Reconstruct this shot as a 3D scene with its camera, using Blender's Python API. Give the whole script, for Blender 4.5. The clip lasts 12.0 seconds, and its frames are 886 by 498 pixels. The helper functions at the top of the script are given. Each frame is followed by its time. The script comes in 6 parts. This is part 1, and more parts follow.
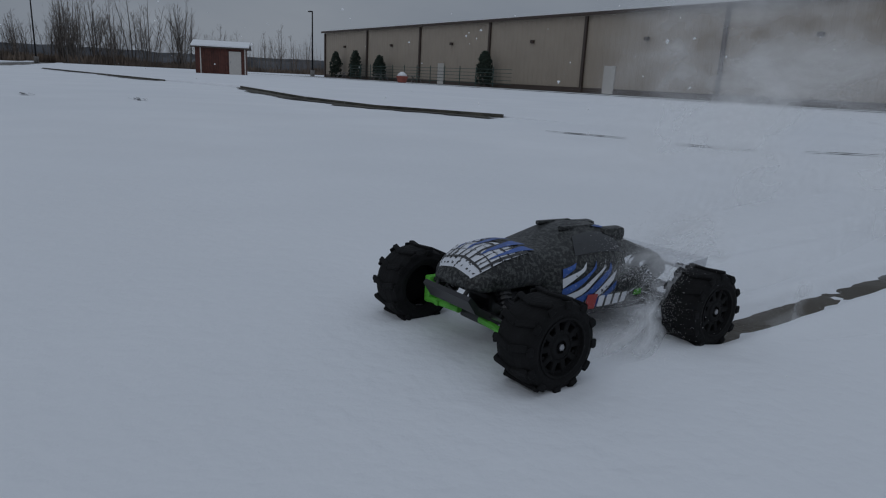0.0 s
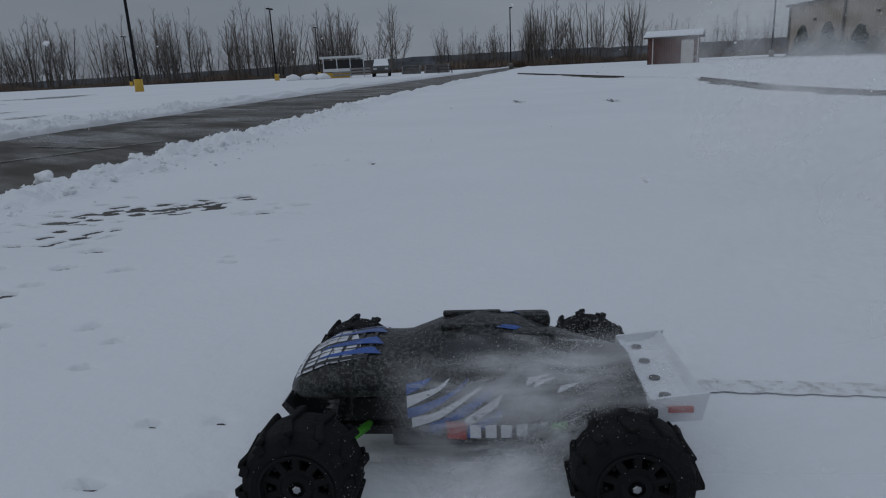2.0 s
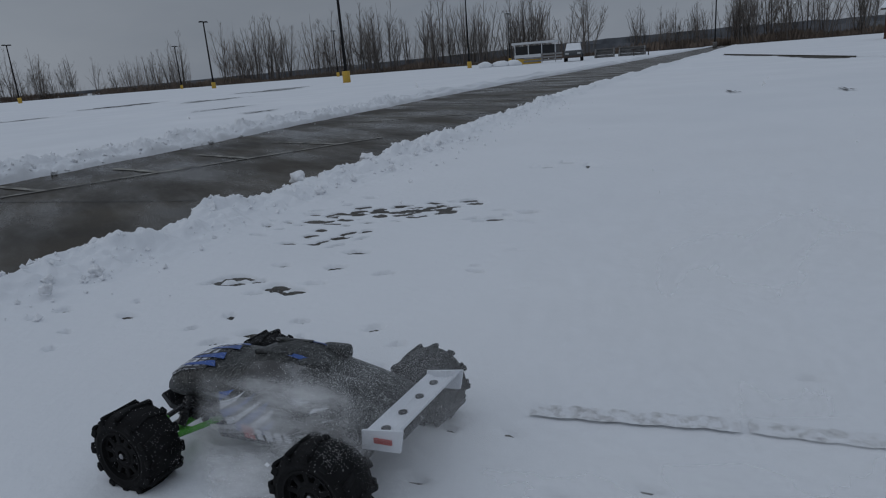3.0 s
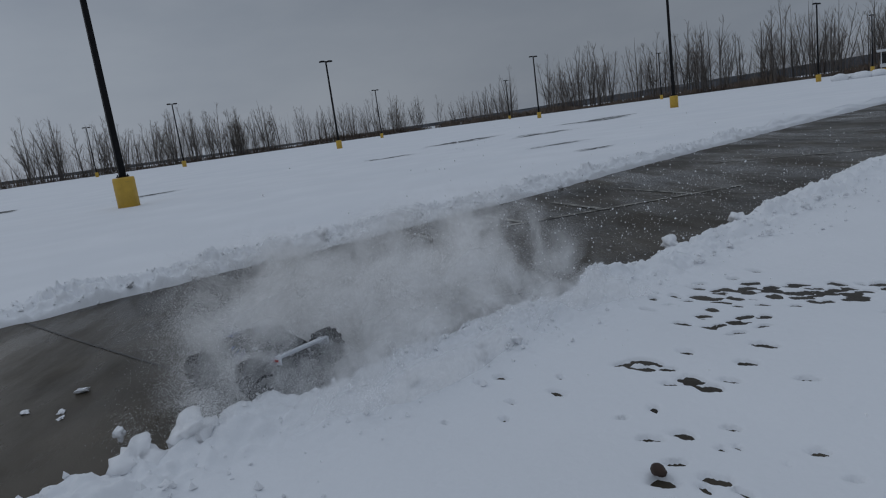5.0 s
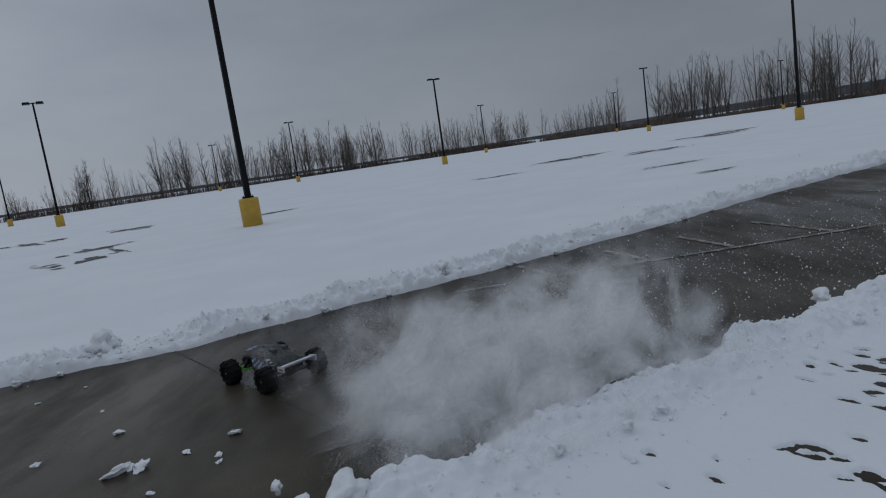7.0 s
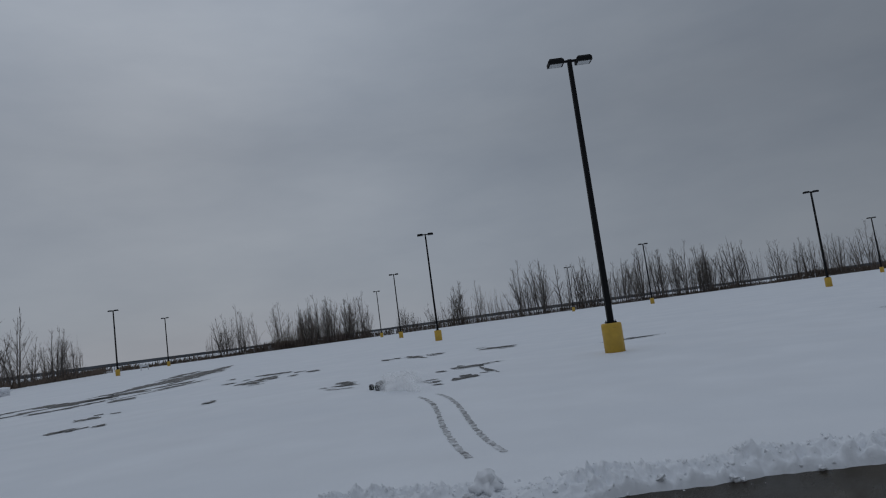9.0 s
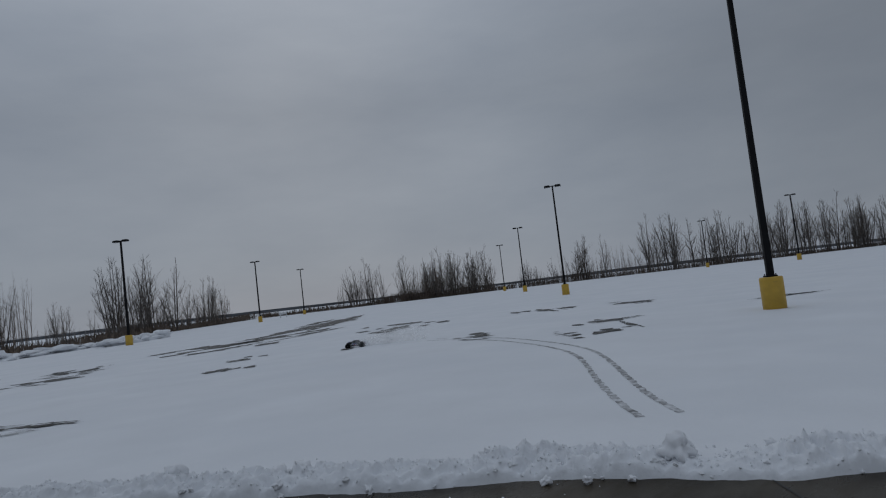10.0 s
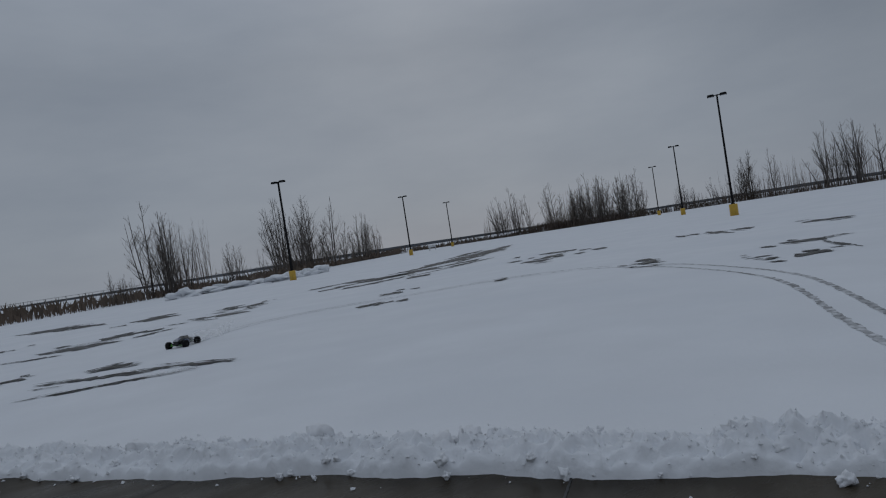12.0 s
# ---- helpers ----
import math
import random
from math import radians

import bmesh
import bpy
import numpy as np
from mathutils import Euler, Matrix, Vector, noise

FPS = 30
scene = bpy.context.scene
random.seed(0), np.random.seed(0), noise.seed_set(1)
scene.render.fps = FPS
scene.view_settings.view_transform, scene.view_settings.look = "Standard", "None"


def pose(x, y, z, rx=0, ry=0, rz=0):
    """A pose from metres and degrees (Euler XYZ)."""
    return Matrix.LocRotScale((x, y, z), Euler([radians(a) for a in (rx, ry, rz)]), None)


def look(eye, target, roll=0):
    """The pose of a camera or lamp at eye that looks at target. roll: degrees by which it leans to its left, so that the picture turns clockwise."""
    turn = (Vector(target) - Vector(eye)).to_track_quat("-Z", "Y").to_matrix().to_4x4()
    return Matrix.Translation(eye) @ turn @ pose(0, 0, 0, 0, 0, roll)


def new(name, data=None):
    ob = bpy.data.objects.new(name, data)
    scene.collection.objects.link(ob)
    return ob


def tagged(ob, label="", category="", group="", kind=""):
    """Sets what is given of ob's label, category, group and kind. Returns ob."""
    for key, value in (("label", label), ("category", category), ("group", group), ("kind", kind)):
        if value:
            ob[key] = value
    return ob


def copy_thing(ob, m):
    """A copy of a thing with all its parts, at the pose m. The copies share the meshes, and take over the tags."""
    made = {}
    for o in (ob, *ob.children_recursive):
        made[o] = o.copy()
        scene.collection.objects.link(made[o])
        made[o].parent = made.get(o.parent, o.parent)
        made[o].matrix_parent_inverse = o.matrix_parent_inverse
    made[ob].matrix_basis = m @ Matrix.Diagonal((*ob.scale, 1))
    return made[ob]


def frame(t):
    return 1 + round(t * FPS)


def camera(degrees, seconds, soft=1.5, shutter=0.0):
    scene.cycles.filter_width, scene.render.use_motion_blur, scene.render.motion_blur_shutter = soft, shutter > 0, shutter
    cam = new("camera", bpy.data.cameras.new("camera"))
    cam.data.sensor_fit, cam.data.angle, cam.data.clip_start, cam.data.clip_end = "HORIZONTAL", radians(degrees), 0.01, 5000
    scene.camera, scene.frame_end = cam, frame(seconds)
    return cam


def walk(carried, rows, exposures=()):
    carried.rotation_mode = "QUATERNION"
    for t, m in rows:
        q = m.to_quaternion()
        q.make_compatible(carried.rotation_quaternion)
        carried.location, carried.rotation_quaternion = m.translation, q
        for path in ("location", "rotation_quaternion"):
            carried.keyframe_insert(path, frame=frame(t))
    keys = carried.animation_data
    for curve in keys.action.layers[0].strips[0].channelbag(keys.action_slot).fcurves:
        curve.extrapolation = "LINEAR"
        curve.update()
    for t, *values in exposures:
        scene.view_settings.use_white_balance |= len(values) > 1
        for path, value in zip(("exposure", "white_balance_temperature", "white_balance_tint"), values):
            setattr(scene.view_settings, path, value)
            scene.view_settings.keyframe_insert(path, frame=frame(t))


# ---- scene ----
cam = camera(68.04, 12.0, 1.15)
PATH = [
    (0, (0.751, 2.314, 0.538), (0.587, 4.243, 0.037), 2.8),
    (0.5, (0.623, 2.355, 0.528), (0.203, 4.252, 0.054), 4.6),
    (1, (0.530, 2.413, 0.566), (-0.190, 4.210, 0.069), 1.0),
    (1.5, (0.424, 2.345, 0.591), (-0.611, 3.975, 0.073), -0.3),
    (2, (0.373, 2.255, 0.654), (-0.932, 3.673, 0.122), -2.8),
    (2.5, (0.328, 2.150, 0.729), (-1.160, 3.372, 0.188), -3.9),
    (3, (0.309, 2.036, 0.807), (-1.340, 3.028, 0.267), -4.6),
    (3.5, (0.400, 1.796, 0.899), (-1.382, 2.542, 0.381), -6.6),
    (3.7, (0.400, 1.738, 0.915), (-1.433, 2.360, 0.411), -7.6),
    (5.3, (0.262, 1.614, 1.218), (-1.703, 1.717, 0.863), -7.8),
    (5.5, (0.253, 1.590, 1.243), (-1.715, 1.675, 0.895), -8.0),
    (6, (0.258, 1.535, 1.306), (-1.715, 1.500, 0.981), -7.6),
    (6.5, (0.267, 1.501, 1.373), (-1.705, 1.388, 1.067), -8.1),
    (7, (0.246, 1.466, 1.431), (-1.725, 1.305, 1.140), -8.3),
    (7.5, (0.039, 1.362, 1.585), (-1.889, 0.838, 1.481), -10.3),
    (7.7, (-0.030, 1.330, 1.597), (-1.895, 0.609, 1.587), -10.6),
    (9.3, (-0.402, 0.679, 1.601), (-2.018, -0.481, 1.804), -6.3),
    (9.5, (-0.429, 0.521, 1.600), (-1.982, -0.732, 1.742), -4.8),
    (10, (-0.601, 0.141, 1.550), (-2.045, -1.237, 1.675), -6.7),
    (10.5, (-0.806, -0.270, 1.518), (-2.208, -1.694, 1.585), -6.3),
    (11, (-0.927, -0.702, 1.518), (-2.250, -2.200, 1.575), -7.6),
    (11.5, (-1.172, -1.075, 1.484), (-2.325, -2.710, 1.489), -7.6),
    (12, (-1.435, -1.246, 1.482), (-2.526, -2.922, 1.457), -8.8),
]
walk(cam, [(t, look(eye, target, roll)) for t, eye, target, roll in PATH],
     [(0.0, 0.15), (7.0, 0.22), (7.7, 0.22), (9.2, -0.02), (12.0, -0.06)])

# ---- world, light, exposure ----
world = bpy.data.worlds.new("overcast_sky")
scene.world = world
world.use_nodes = True
wn, wl = world.node_tree.nodes, world.node_tree.links
wn.clear()
w_out = wn.new("ShaderNodeOutputWorld")
w_bg = wn.new("ShaderNodeBackground")
w_sky = wn.new("ShaderNodeTexSky")
w_sky.sky_type = "NISHITA"
w_sky.sun_disc = False
w_sky.sun_elevation = radians(24)
w_sky.sun_rotation = radians(-146)
w_bg2 = wn.new("ShaderNodeBackground")
w_add = wn.new("ShaderNodeAddShader")
w_tc = wn.new("ShaderNodeTexCoord")
w_sep = wn.new("ShaderNodeSeparateXYZ")
w_map = wn.new("ShaderNodeMapping")
w_map.inputs["Scale"].default_value = (1.6, 1.6, 5.0)
w_noise = wn.new("ShaderNodeTexNoise")
w_noise.inputs["Scale"].default_value = 1.7
w_noise.inputs["Detail"].default_value = 6
w_noise.inputs["Roughness"].default_value = 0.55
w_ramp = wn.new("ShaderNodeValToRGB")
w_ramp.color_ramp.elements[0].position = 0.30
w_ramp.color_ramp.elements[0].color = (0.81, 0.83, 0.86, 1)
w_ramp.color_ramp.elements[1].position = 0.70
w_ramp.color_ramp.elements[1].color = (1.0, 1.0, 1.0, 1)
# an overcast dome: even low down, twice as bright overhead
w_mr = wn.new("ShaderNodeMapRange")
w_mr.inputs["From Min"].default_value = 0.28
w_mr.inputs["From Max"].default_value = 1.0
w_mr.inputs["To Min"].default_value = 0.21
w_mr.inputs["To Max"].default_value = 0.46
w_mul = wn.new("ShaderNodeMix")
w_mul.data_type, w_mul.blend_type = "RGBA", "MULTIPLY"
w_mul.inputs[0].default_value = 1.0
w_tint = wn.new("ShaderNodeMix")
w_tint.data_type, w_tint.blend_type = "RGBA", "MULTIPLY"
w_tint.inputs[0].default_value = 1.0
w_tint.inputs[7].default_value = (0.89, 1.0, 1.165, 1)
wl.new(w_tc.outputs["Generated"], w_sep.inputs[0])
wl.new(w_tc.outputs["Generated"], w_map.inputs[0])
wl.new(w_map.outputs[0], w_noise.inputs["Vector"])
wl.new(w_noise.outputs["Fac"], w_ramp.inputs[0])
wl.new(w_sep.outputs["Z"], w_mr.inputs["Value"])
w_dot = wn.new("ShaderNodeVectorMath")
w_dot.operation = "DOT_PRODUCT"
w_dot.inputs[1].default_value = (-0.56, -0.80, -0.22)
w_glow = wn.new("ShaderNodeMapRange")
w_glow.interpolation_type = "SMOOTHSTEP"
w_glow.inputs["From Min"].default_value, w_glow.inputs["From Max"].default_value = 0.1, 1.05
w_glow.inputs["To Min"].default_value, w_glow.inputs["To Max"].default_value = 1.0, 1.42
w_dome = wn.new("ShaderNodeMath")
w_dome.operation = "MULTIPLY"
wl.new(w_tc.outputs["Generated"], w_dot.inputs[0])
wl.new(w_dot.outputs["Value"], w_glow.inputs["Value"])
wl.new(w_mr.outputs[0], w_dome.inputs[0])
wl.new(w_glow.outputs[0], w_dome.inputs[1])
# a heavier bank of cloud in the north-west
w_bank = wn.new("ShaderNodeVectorMath")
w_bank.operation = "DOT_PRODUCT"
w_bank.inputs[1].default_value = (-0.88, 0.08, 0.46)
w_shade = wn.new("ShaderNodeMapRange")
w_shade.interpolation_type = "SMOOTHSTEP"
w_shade.inputs["From Min"].default_value, w_shade.inputs["From Max"].default_value = 0.70, 1.0
w_shade.inputs["To Min"].default_value, w_shade.inputs["To Max"].default_value = 1.0, 0.80
w_heavy = wn.new("ShaderNodeMath")
w_heavy.operation = "MULTIPLY"
wl.new(w_tc.outputs["Generated"], w_bank.inputs[0])
wl.new(w_bank.outputs["Value"], w_shade.inputs["Value"])
wl.new(w_dome.outputs[0], w_heavy.inputs[0])
wl.new(w_shade.outputs[0], w_heavy.inputs[1])
wl.new(w_heavy.outputs[0], w_mul.inputs[6])
wl.new(w_ramp.outputs[0], w_mul.inputs[7])
wl.new(w_mul.outputs[2], w_tint.inputs[6])
wl.new(w_tint.outputs[2], w_bg2.inputs[0])
w_bg2.inputs[1].default_value = 1.0
wl.new(w_sky.outputs[0], w_bg.inputs[0])
w_bg.inputs[1].default_value = 0.0015
wl.new(w_bg.outputs[0], w_add.inputs[0])
wl.new(w_bg2.outputs[0], w_add.inputs[1])
wl.new(w_add.outputs[0], w_out.inputs[0])

sun_data = bpy.data.lights.new("veiled_sun", "SUN")
sun_data.energy, sun_data.angle, sun_data.color = 0.12, radians(60), (1.0, 0.96, 0.9)
sun = new("veiled_sun", sun_data)
sun.matrix_world = look((-14, -21, 12), (0, 0, 0))


# ---- materials ----
def material(name, base, rough=0.7, metal=0.0, vary=0.15, scale=6.0, bump=0.0, bump_scale=40.0, second=None, mix_scale=2.0, mix_at=0.55, spread=0.1, rand=0.0, spec=0.5, coords="Object"):
    """Principled surface: grain at one scale, a second tone in patches at another, relief, and a change from piece to piece."""
    m = bpy.data.materials.new(name)
    m.use_nodes = True
    nt = m.node_tree
    n, l = nt.nodes, nt.links
    b = n["Principled BSDF"]
    b.inputs["Roughness"].default_value = rough
    b.inputs["Metallic"].default_value = metal
    b.inputs["Specular IOR Level"].default_value = spec
    tc = n.new("ShaderNodeTexCoord")
    no = n.new("ShaderNodeTexNoise")
    no.inputs["Scale"].default_value = scale
    no.inputs["Detail"].default_value = 5
    l.new(tc.outputs[coords], no.inputs["Vector"])
    ramp = n.new("ShaderNodeValToRGB")
    lo = [max(0, c * (1 - vary)) for c in base]
    hi = [min(1, c * (1 + vary)) for c in base]
    ramp.color_ramp.elements[0].position, ramp.color_ramp.elements[1].position = 0.3, 0.7
    ramp.color_ramp.elements[0].color, ramp.color_ramp.elements[1].color = (*lo, 1), (*hi, 1)
    l.new(no.outputs["Fac"], ramp.inputs[0])
    colour = ramp.outputs[0]
    if second:
        n2 = n.new("ShaderNodeTexNoise")
        n2.inputs["Scale"].default_value = mix_scale
        n2.inputs["Detail"].default_value = 8
        n2.inputs["Roughness"].default_value = 0.6
        l.new(tc.outputs[coords], n2.inputs["Vector"])
        r2 = n.new("ShaderNodeValToRGB")
        r2.color_ramp.elements[0].position, r2.color_ramp.elements[1].position = mix_at - spread, mix_at + spread
        l.new(n2.outputs["Fac"], r2.inputs[0])
        mx = n.new("ShaderNodeMix")
        mx.data_type = "RGBA"
        l.new(r2.outputs[0], mx.inputs[0])
        l.new(colour, mx.inputs[6])
        mx.inputs[7].default_value = (*second, 1)
        colour = mx.outputs[2]
    if rand:
        oi = n.new("ShaderNodeObjectInfo")
        hs = n.new("ShaderNodeHueSaturation")
        mr = n.new("ShaderNodeMapRange")
        mr.inputs["To Min"].default_value, mr.inputs["To Max"].default_value = 1 - rand, 1 + rand
        l.new(oi.outputs["Random"], mr.inputs["Value"])
        l.new(mr.outputs[0], hs.inputs["Value"])
        l.new(colour, hs.inputs["Color"])
        colour = hs.outputs[0]
    l.new(colour, b.inputs["Base Color"])
    if bump:
        n3 = n.new("ShaderNodeTexNoise")
        n3.inputs["Scale"].default_value = bump_scale
        n3.inputs["Detail"].default_value = 6
        l.new(tc.outputs[coords], n3.inputs["Vector"])
        bp = n.new("ShaderNodeBump")
        bp.inputs["Strength"].default_value = bump
        bp.inputs["Distance"].default_value = 0.02
        l.new(n3.outputs["Fac"], bp.inputs["Height"])
        l.new(bp.outputs[0], b.inputs["Normal"])
    return m


M_SNOW = material("snow", (0.80, 0.815, 0.84), 0.75, vary=0.035, scale=0.7, bump=0.35, bump_scale=22, second=(0.76, 0.78, 0.81), mix_scale=0.25, mix_at=0.56, spread=0.12, spec=0.25)
M_SLUSH = material("packed_snow", (0.79, 0.805, 0.83), 0.75, vary=0.04, scale=3, bump=0.25, bump_scale=9, spec=0.2)
M_ASPHALT = material("wet_concrete", (0.040, 0.033, 0.024), 0.30, vary=0.35, scale=1.1, bump=0.10, bump_scale=90, second=(0.080, 0.067, 0.049), mix_scale=0.9, mix_at=0.56, spread=0.14)
a_n, a_l = M_ASPHALT.node_tree.nodes, M_ASPHALT.node_tree.links
a_n["Principled BSDF"].inputs["IOR"].default_value = 1.16
# puddled and drier streaks along the drive
a_tc, a_map, a_wet, a_rough = a_n.new("ShaderNodeTexCoord"), a_n.new("ShaderNodeMapping"), a_n.new("ShaderNodeTexNoise"), a_n.new("ShaderNodeMapRange")
a_map.inputs["Rotation"].default_value = (0, 0, radians(-123.4))
a_map.inputs["Scale"].default_value = (0.35, 1.3, 1.0)
a_wet.inputs["Scale"].default_value, a_wet.inputs["Detail"].default_value, a_wet.inputs["Roughness"].default_value = 1.0, 7, 0.62
a_rough.inputs["From Min"].default_value, a_rough.inputs["From Max"].default_value = 0.40, 0.62
a_rough.inputs["To Min"].default_value, a_rough.inputs["To Max"].default_value = 0.14, 0.48
a_l.new(a_tc.outputs["Object"], a_map.inputs[0])
a_l.new(a_map.outputs[0], a_wet.inputs["Vector"])
a_l.new(a_wet.outputs["Fac"], a_rough.inputs["Value"])
a_l.new(a_rough.outputs[0], a_n["Principled BSDF"].inputs["Roughness"])
M_CRACK = material("tar_joint", (0.014, 0.014, 0.014), 0.5, vary=0.3)
M_LINE = material("worn_line_paint", (0.33, 0.315, 0.28), 0.6, spec=0.2, vary=0.3, scale=14, second=(0.07, 0.066, 0.058), mix_scale=7, mix_at=0.52, spread=0.12)
M_MELT = material("melted_patch", (0.058, 0.058, 0.057), 0.6, spec=0.25, vary=0.3, scale=3, second=(0.50, 0.51, 0.53), mix_scale=2.6, mix_at=0.63, spread=0.05)
M_RUT = material("scraped_rut", (0.19, 0.19, 0.19), 0.7, vary=0.3, scale=9, second=(0.70, 0.71, 0.73), mix_scale=7, mix_at=0.5, spread=0.12, spec=0.2)
M_GRASS = material("dead_grass", (0.055, 0.05, 0.04), 0.9, vary=0.4, scale=5, second=(0.10, 0.09, 0.07), mix_scale=3, bump=0.6)
M_KERB = material("kerb_concrete", (0.20, 0.19, 0.18), 0.8, vary=0.2, scale=4, bump=0.2)
M_YELLOW = material("yellow_paint", (0.58, 0.36, 0.045), 0.5, vary=0.10, scale=5, second=(0.40, 0.26, 0.05), mix_scale=3.5, mix_at=0.66, spread=0.05, bump=0.1, bump_scale=30, rand=0.06)
M_POLE = material("black_pole", (0.010, 0.010, 0.011), 0.75, 0.0, vary=0.2, spec=0.15)
M_LENS = material("lamp_lens", (0.45, 0.46, 0.46), 0.2, vary=0.05)
M_WOOD = material("tree_bark", (0.105, 0.092, 0.082), 0.9, vary=0.3, scale=3, rand=0.25)
M_TWIG = material("twigs", (0.14, 0.112, 0.092), 0.9, vary=0.3, scale=1.5, rand=0.2)
M_BRUSH = material("brush", (0.135, 0.102, 0.078), 0.95, vary=0.45, scale=0.35, coords="Object")
# wooded hills, with the bluish haze of distance put into their colour
M_HILL = material("hazy_far_wood", (0.10, 0.105, 0.115), 1.0, vary=0.45, scale=0.05, second=(0.19, 0.195, 0.205), mix_scale=0.02, mix_at=0.6, spread=0.06)
M_WALL = material("tan_siding", (0.34, 0.29, 0.235), 0.6, vary=0.05, scale=0.6)
M_BROWN = material("brown_trim", (0.055, 0.038, 0.03), 0.55, vary=0.15)
M_BARN = material("red_brown_boards", (0.085, 0.028, 0.02), 0.75, vary=0.25, scale=3, rand=0.18)
M_DOOR = material("pale_door", (0.50, 0.48, 0.45), 0.6, vary=0.05)
M_GREEN = material("evergreen", (0.028, 0.042, 0.03), 0.9, vary=0.4, scale=6)
M_FENCE = material("green_steel", (0.035, 0.07, 0.06), 0.5, vary=0.2)
M_POT = material("red_clay", (0.26, 0.07, 0.05), 0.7, vary=0.2)
M_TYRE = material("black_rubber", (0.0085, 0.0085, 0.009), 0.85, vary=0.3, scale=30, bump=0.2, bump_scale=120, spec=0.2)
M_RIM = material("black_nylon", (0.0075, 0.0075, 0.008), 0.75, vary=0.2, scale=30, spec=0.18)
M_STEEL = material("steel", (0.35, 0.35, 0.36), 0.35, 1.0, vary=0.1)
M_LIME = material("lime_green_plastic", (0.10, 0.42, 0.045), 0.45, vary=0.15, scale=30)
M_WING = material("white_nylon", (0.70, 0.72, 0.76), 0.45, vary=0.05, scale=20, spec=0.4)
M_SHELL = material("black_lexan", (0.012, 0.0125, 0.013), 0.42, vary=0.4, scale=60, second=(0.070, 0.074, 0.070), mix_scale=150, mix_at=0.54, spread=0.07, bump=0.25, bump_scale=70, spec=0.35)
M_WHITE = material("white_lexan", (0.62, 0.64, 0.68), 0.35, vary=0.06, scale=60, second=(0.03, 0.03, 0.032), mix_scale=60, mix_at=0.615, spread=0.02)
M_BLUE = material("blue_lexan", (0.022, 0.080, 0.31), 0.32, vary=0.2, scale=40, second=(0.25, 0.30, 0.42), mix_scale=90, mix_at=0.64, spread=0.04)
M_DULL = material("dull_green_print", (0.055, 0.066, 0.058), 0.45, vary=0.3, scale=60)
M_INK = material("black_ink", (0.014, 0.014, 0.016), 0.4, vary=0.2)
M_RED = material("red_decal", (0.36, 0.04, 0.035), 0.4, vary=0.1)
M_CHUNK = material("snow_clod", (0.82, 0.83, 0.85), 0.8, vary=0.04, scale=2, spec=0.15)
# near tracks: scraped snow, its grey also painting in the ruts' shade
M_TRAIL = material("shaded_track_snow", (0.54, 0.54, 0.545), 0.8, vary=0.3, scale=60, second=(0.74, 0.755, 0.78), mix_scale=38, mix_at=0.48, spread=0.08, spec=0.2)
M_GRAIN = material("snow_grains", (0.95, 0.955, 0.965), 0.8, vary=0.03, spec=0.2)
gn, gl = M_GRAIN.node_tree.nodes, M_GRAIN.node_tree.links
g_thin, g_mix = gn.new("ShaderNodeBsdfTranslucent"), gn.new("ShaderNodeMixShader")
g_thin.inputs[0].default_value = (0.98, 0.98, 0.98, 1)
g_mix.inputs[0].default_value = 0.5
gl.new(gn["Principled BSDF"].outputs[0], g_mix.inputs[1])
gl.new(g_thin.outputs[0], g_mix.inputs[2])
gl.new(g_mix.outputs[0], gn["Material Output"].inputs[0])
M_CAR = material("grey_car_paint", (0.06, 0.065, 0.07), 0.35, vary=0.1)
M_GLASS = material("dark_glass", (0.02, 0.022, 0.025), 0.1, vary=0.05)
M_PANEL = material("white_panel", (0.62, 0.63, 0.64), 0.5, vary=0.06)
M_GREYWOOD = material("weathered_wood", (0.24, 0.235, 0.23), 0.85, vary=0.25, scale=4)
M_BALL = material("rust_brown_leaf", (0.05, 0.03, 0.022), 0.8, vary=0.3, scale=30)


# ---- mesh helpers ----
def done(name, bm, mat, smooth=False):
    me = bpy.data.meshes.new(name)
    bmesh.ops.recalc_face_normals(bm, faces=bm.faces)
    bm.to_mesh(me)
    bm.free()
    me.materials.append(mat)
    if smooth:
        for p in me.polygons:
            p.use_smooth = True
    return me


def part(name, bm, mat, parent=None, label="", smooth=False, m=None):
    ob = new(name, done(name, bm, mat, smooth))
    if parent:
        ob.parent = parent
    if m is not None:
        ob.matrix_basis = m
    if label:
        tagged(ob, label)
    return ob


def share(name, me, parent, m):
    ob = new(name, me)
    ob.parent = parent
    ob.matrix_basis = m
    return ob


def thing(name, m, label, category, group="", kind=""):
    ob = new(name)
    ob.empty_display_size = 0.1
    ob.matrix_basis = m
    return tagged(ob, label, category, group, kind)


def box(bm, c, s, m=None, bevel=0.0):
    r = bmesh.ops.create_cube(bm, size=1.0, matrix=(m or Matrix()) @ Matrix.Translation(c) @ Matrix.Diagonal((*s, 1)))
    if bevel:
        es = {e for v in r["verts"] for e in v.link_edges}
        bmesh.ops.bevel(bm, geom=list(es), offset=bevel, segments=2, affect="EDGES", profile=0.6)
    return bm


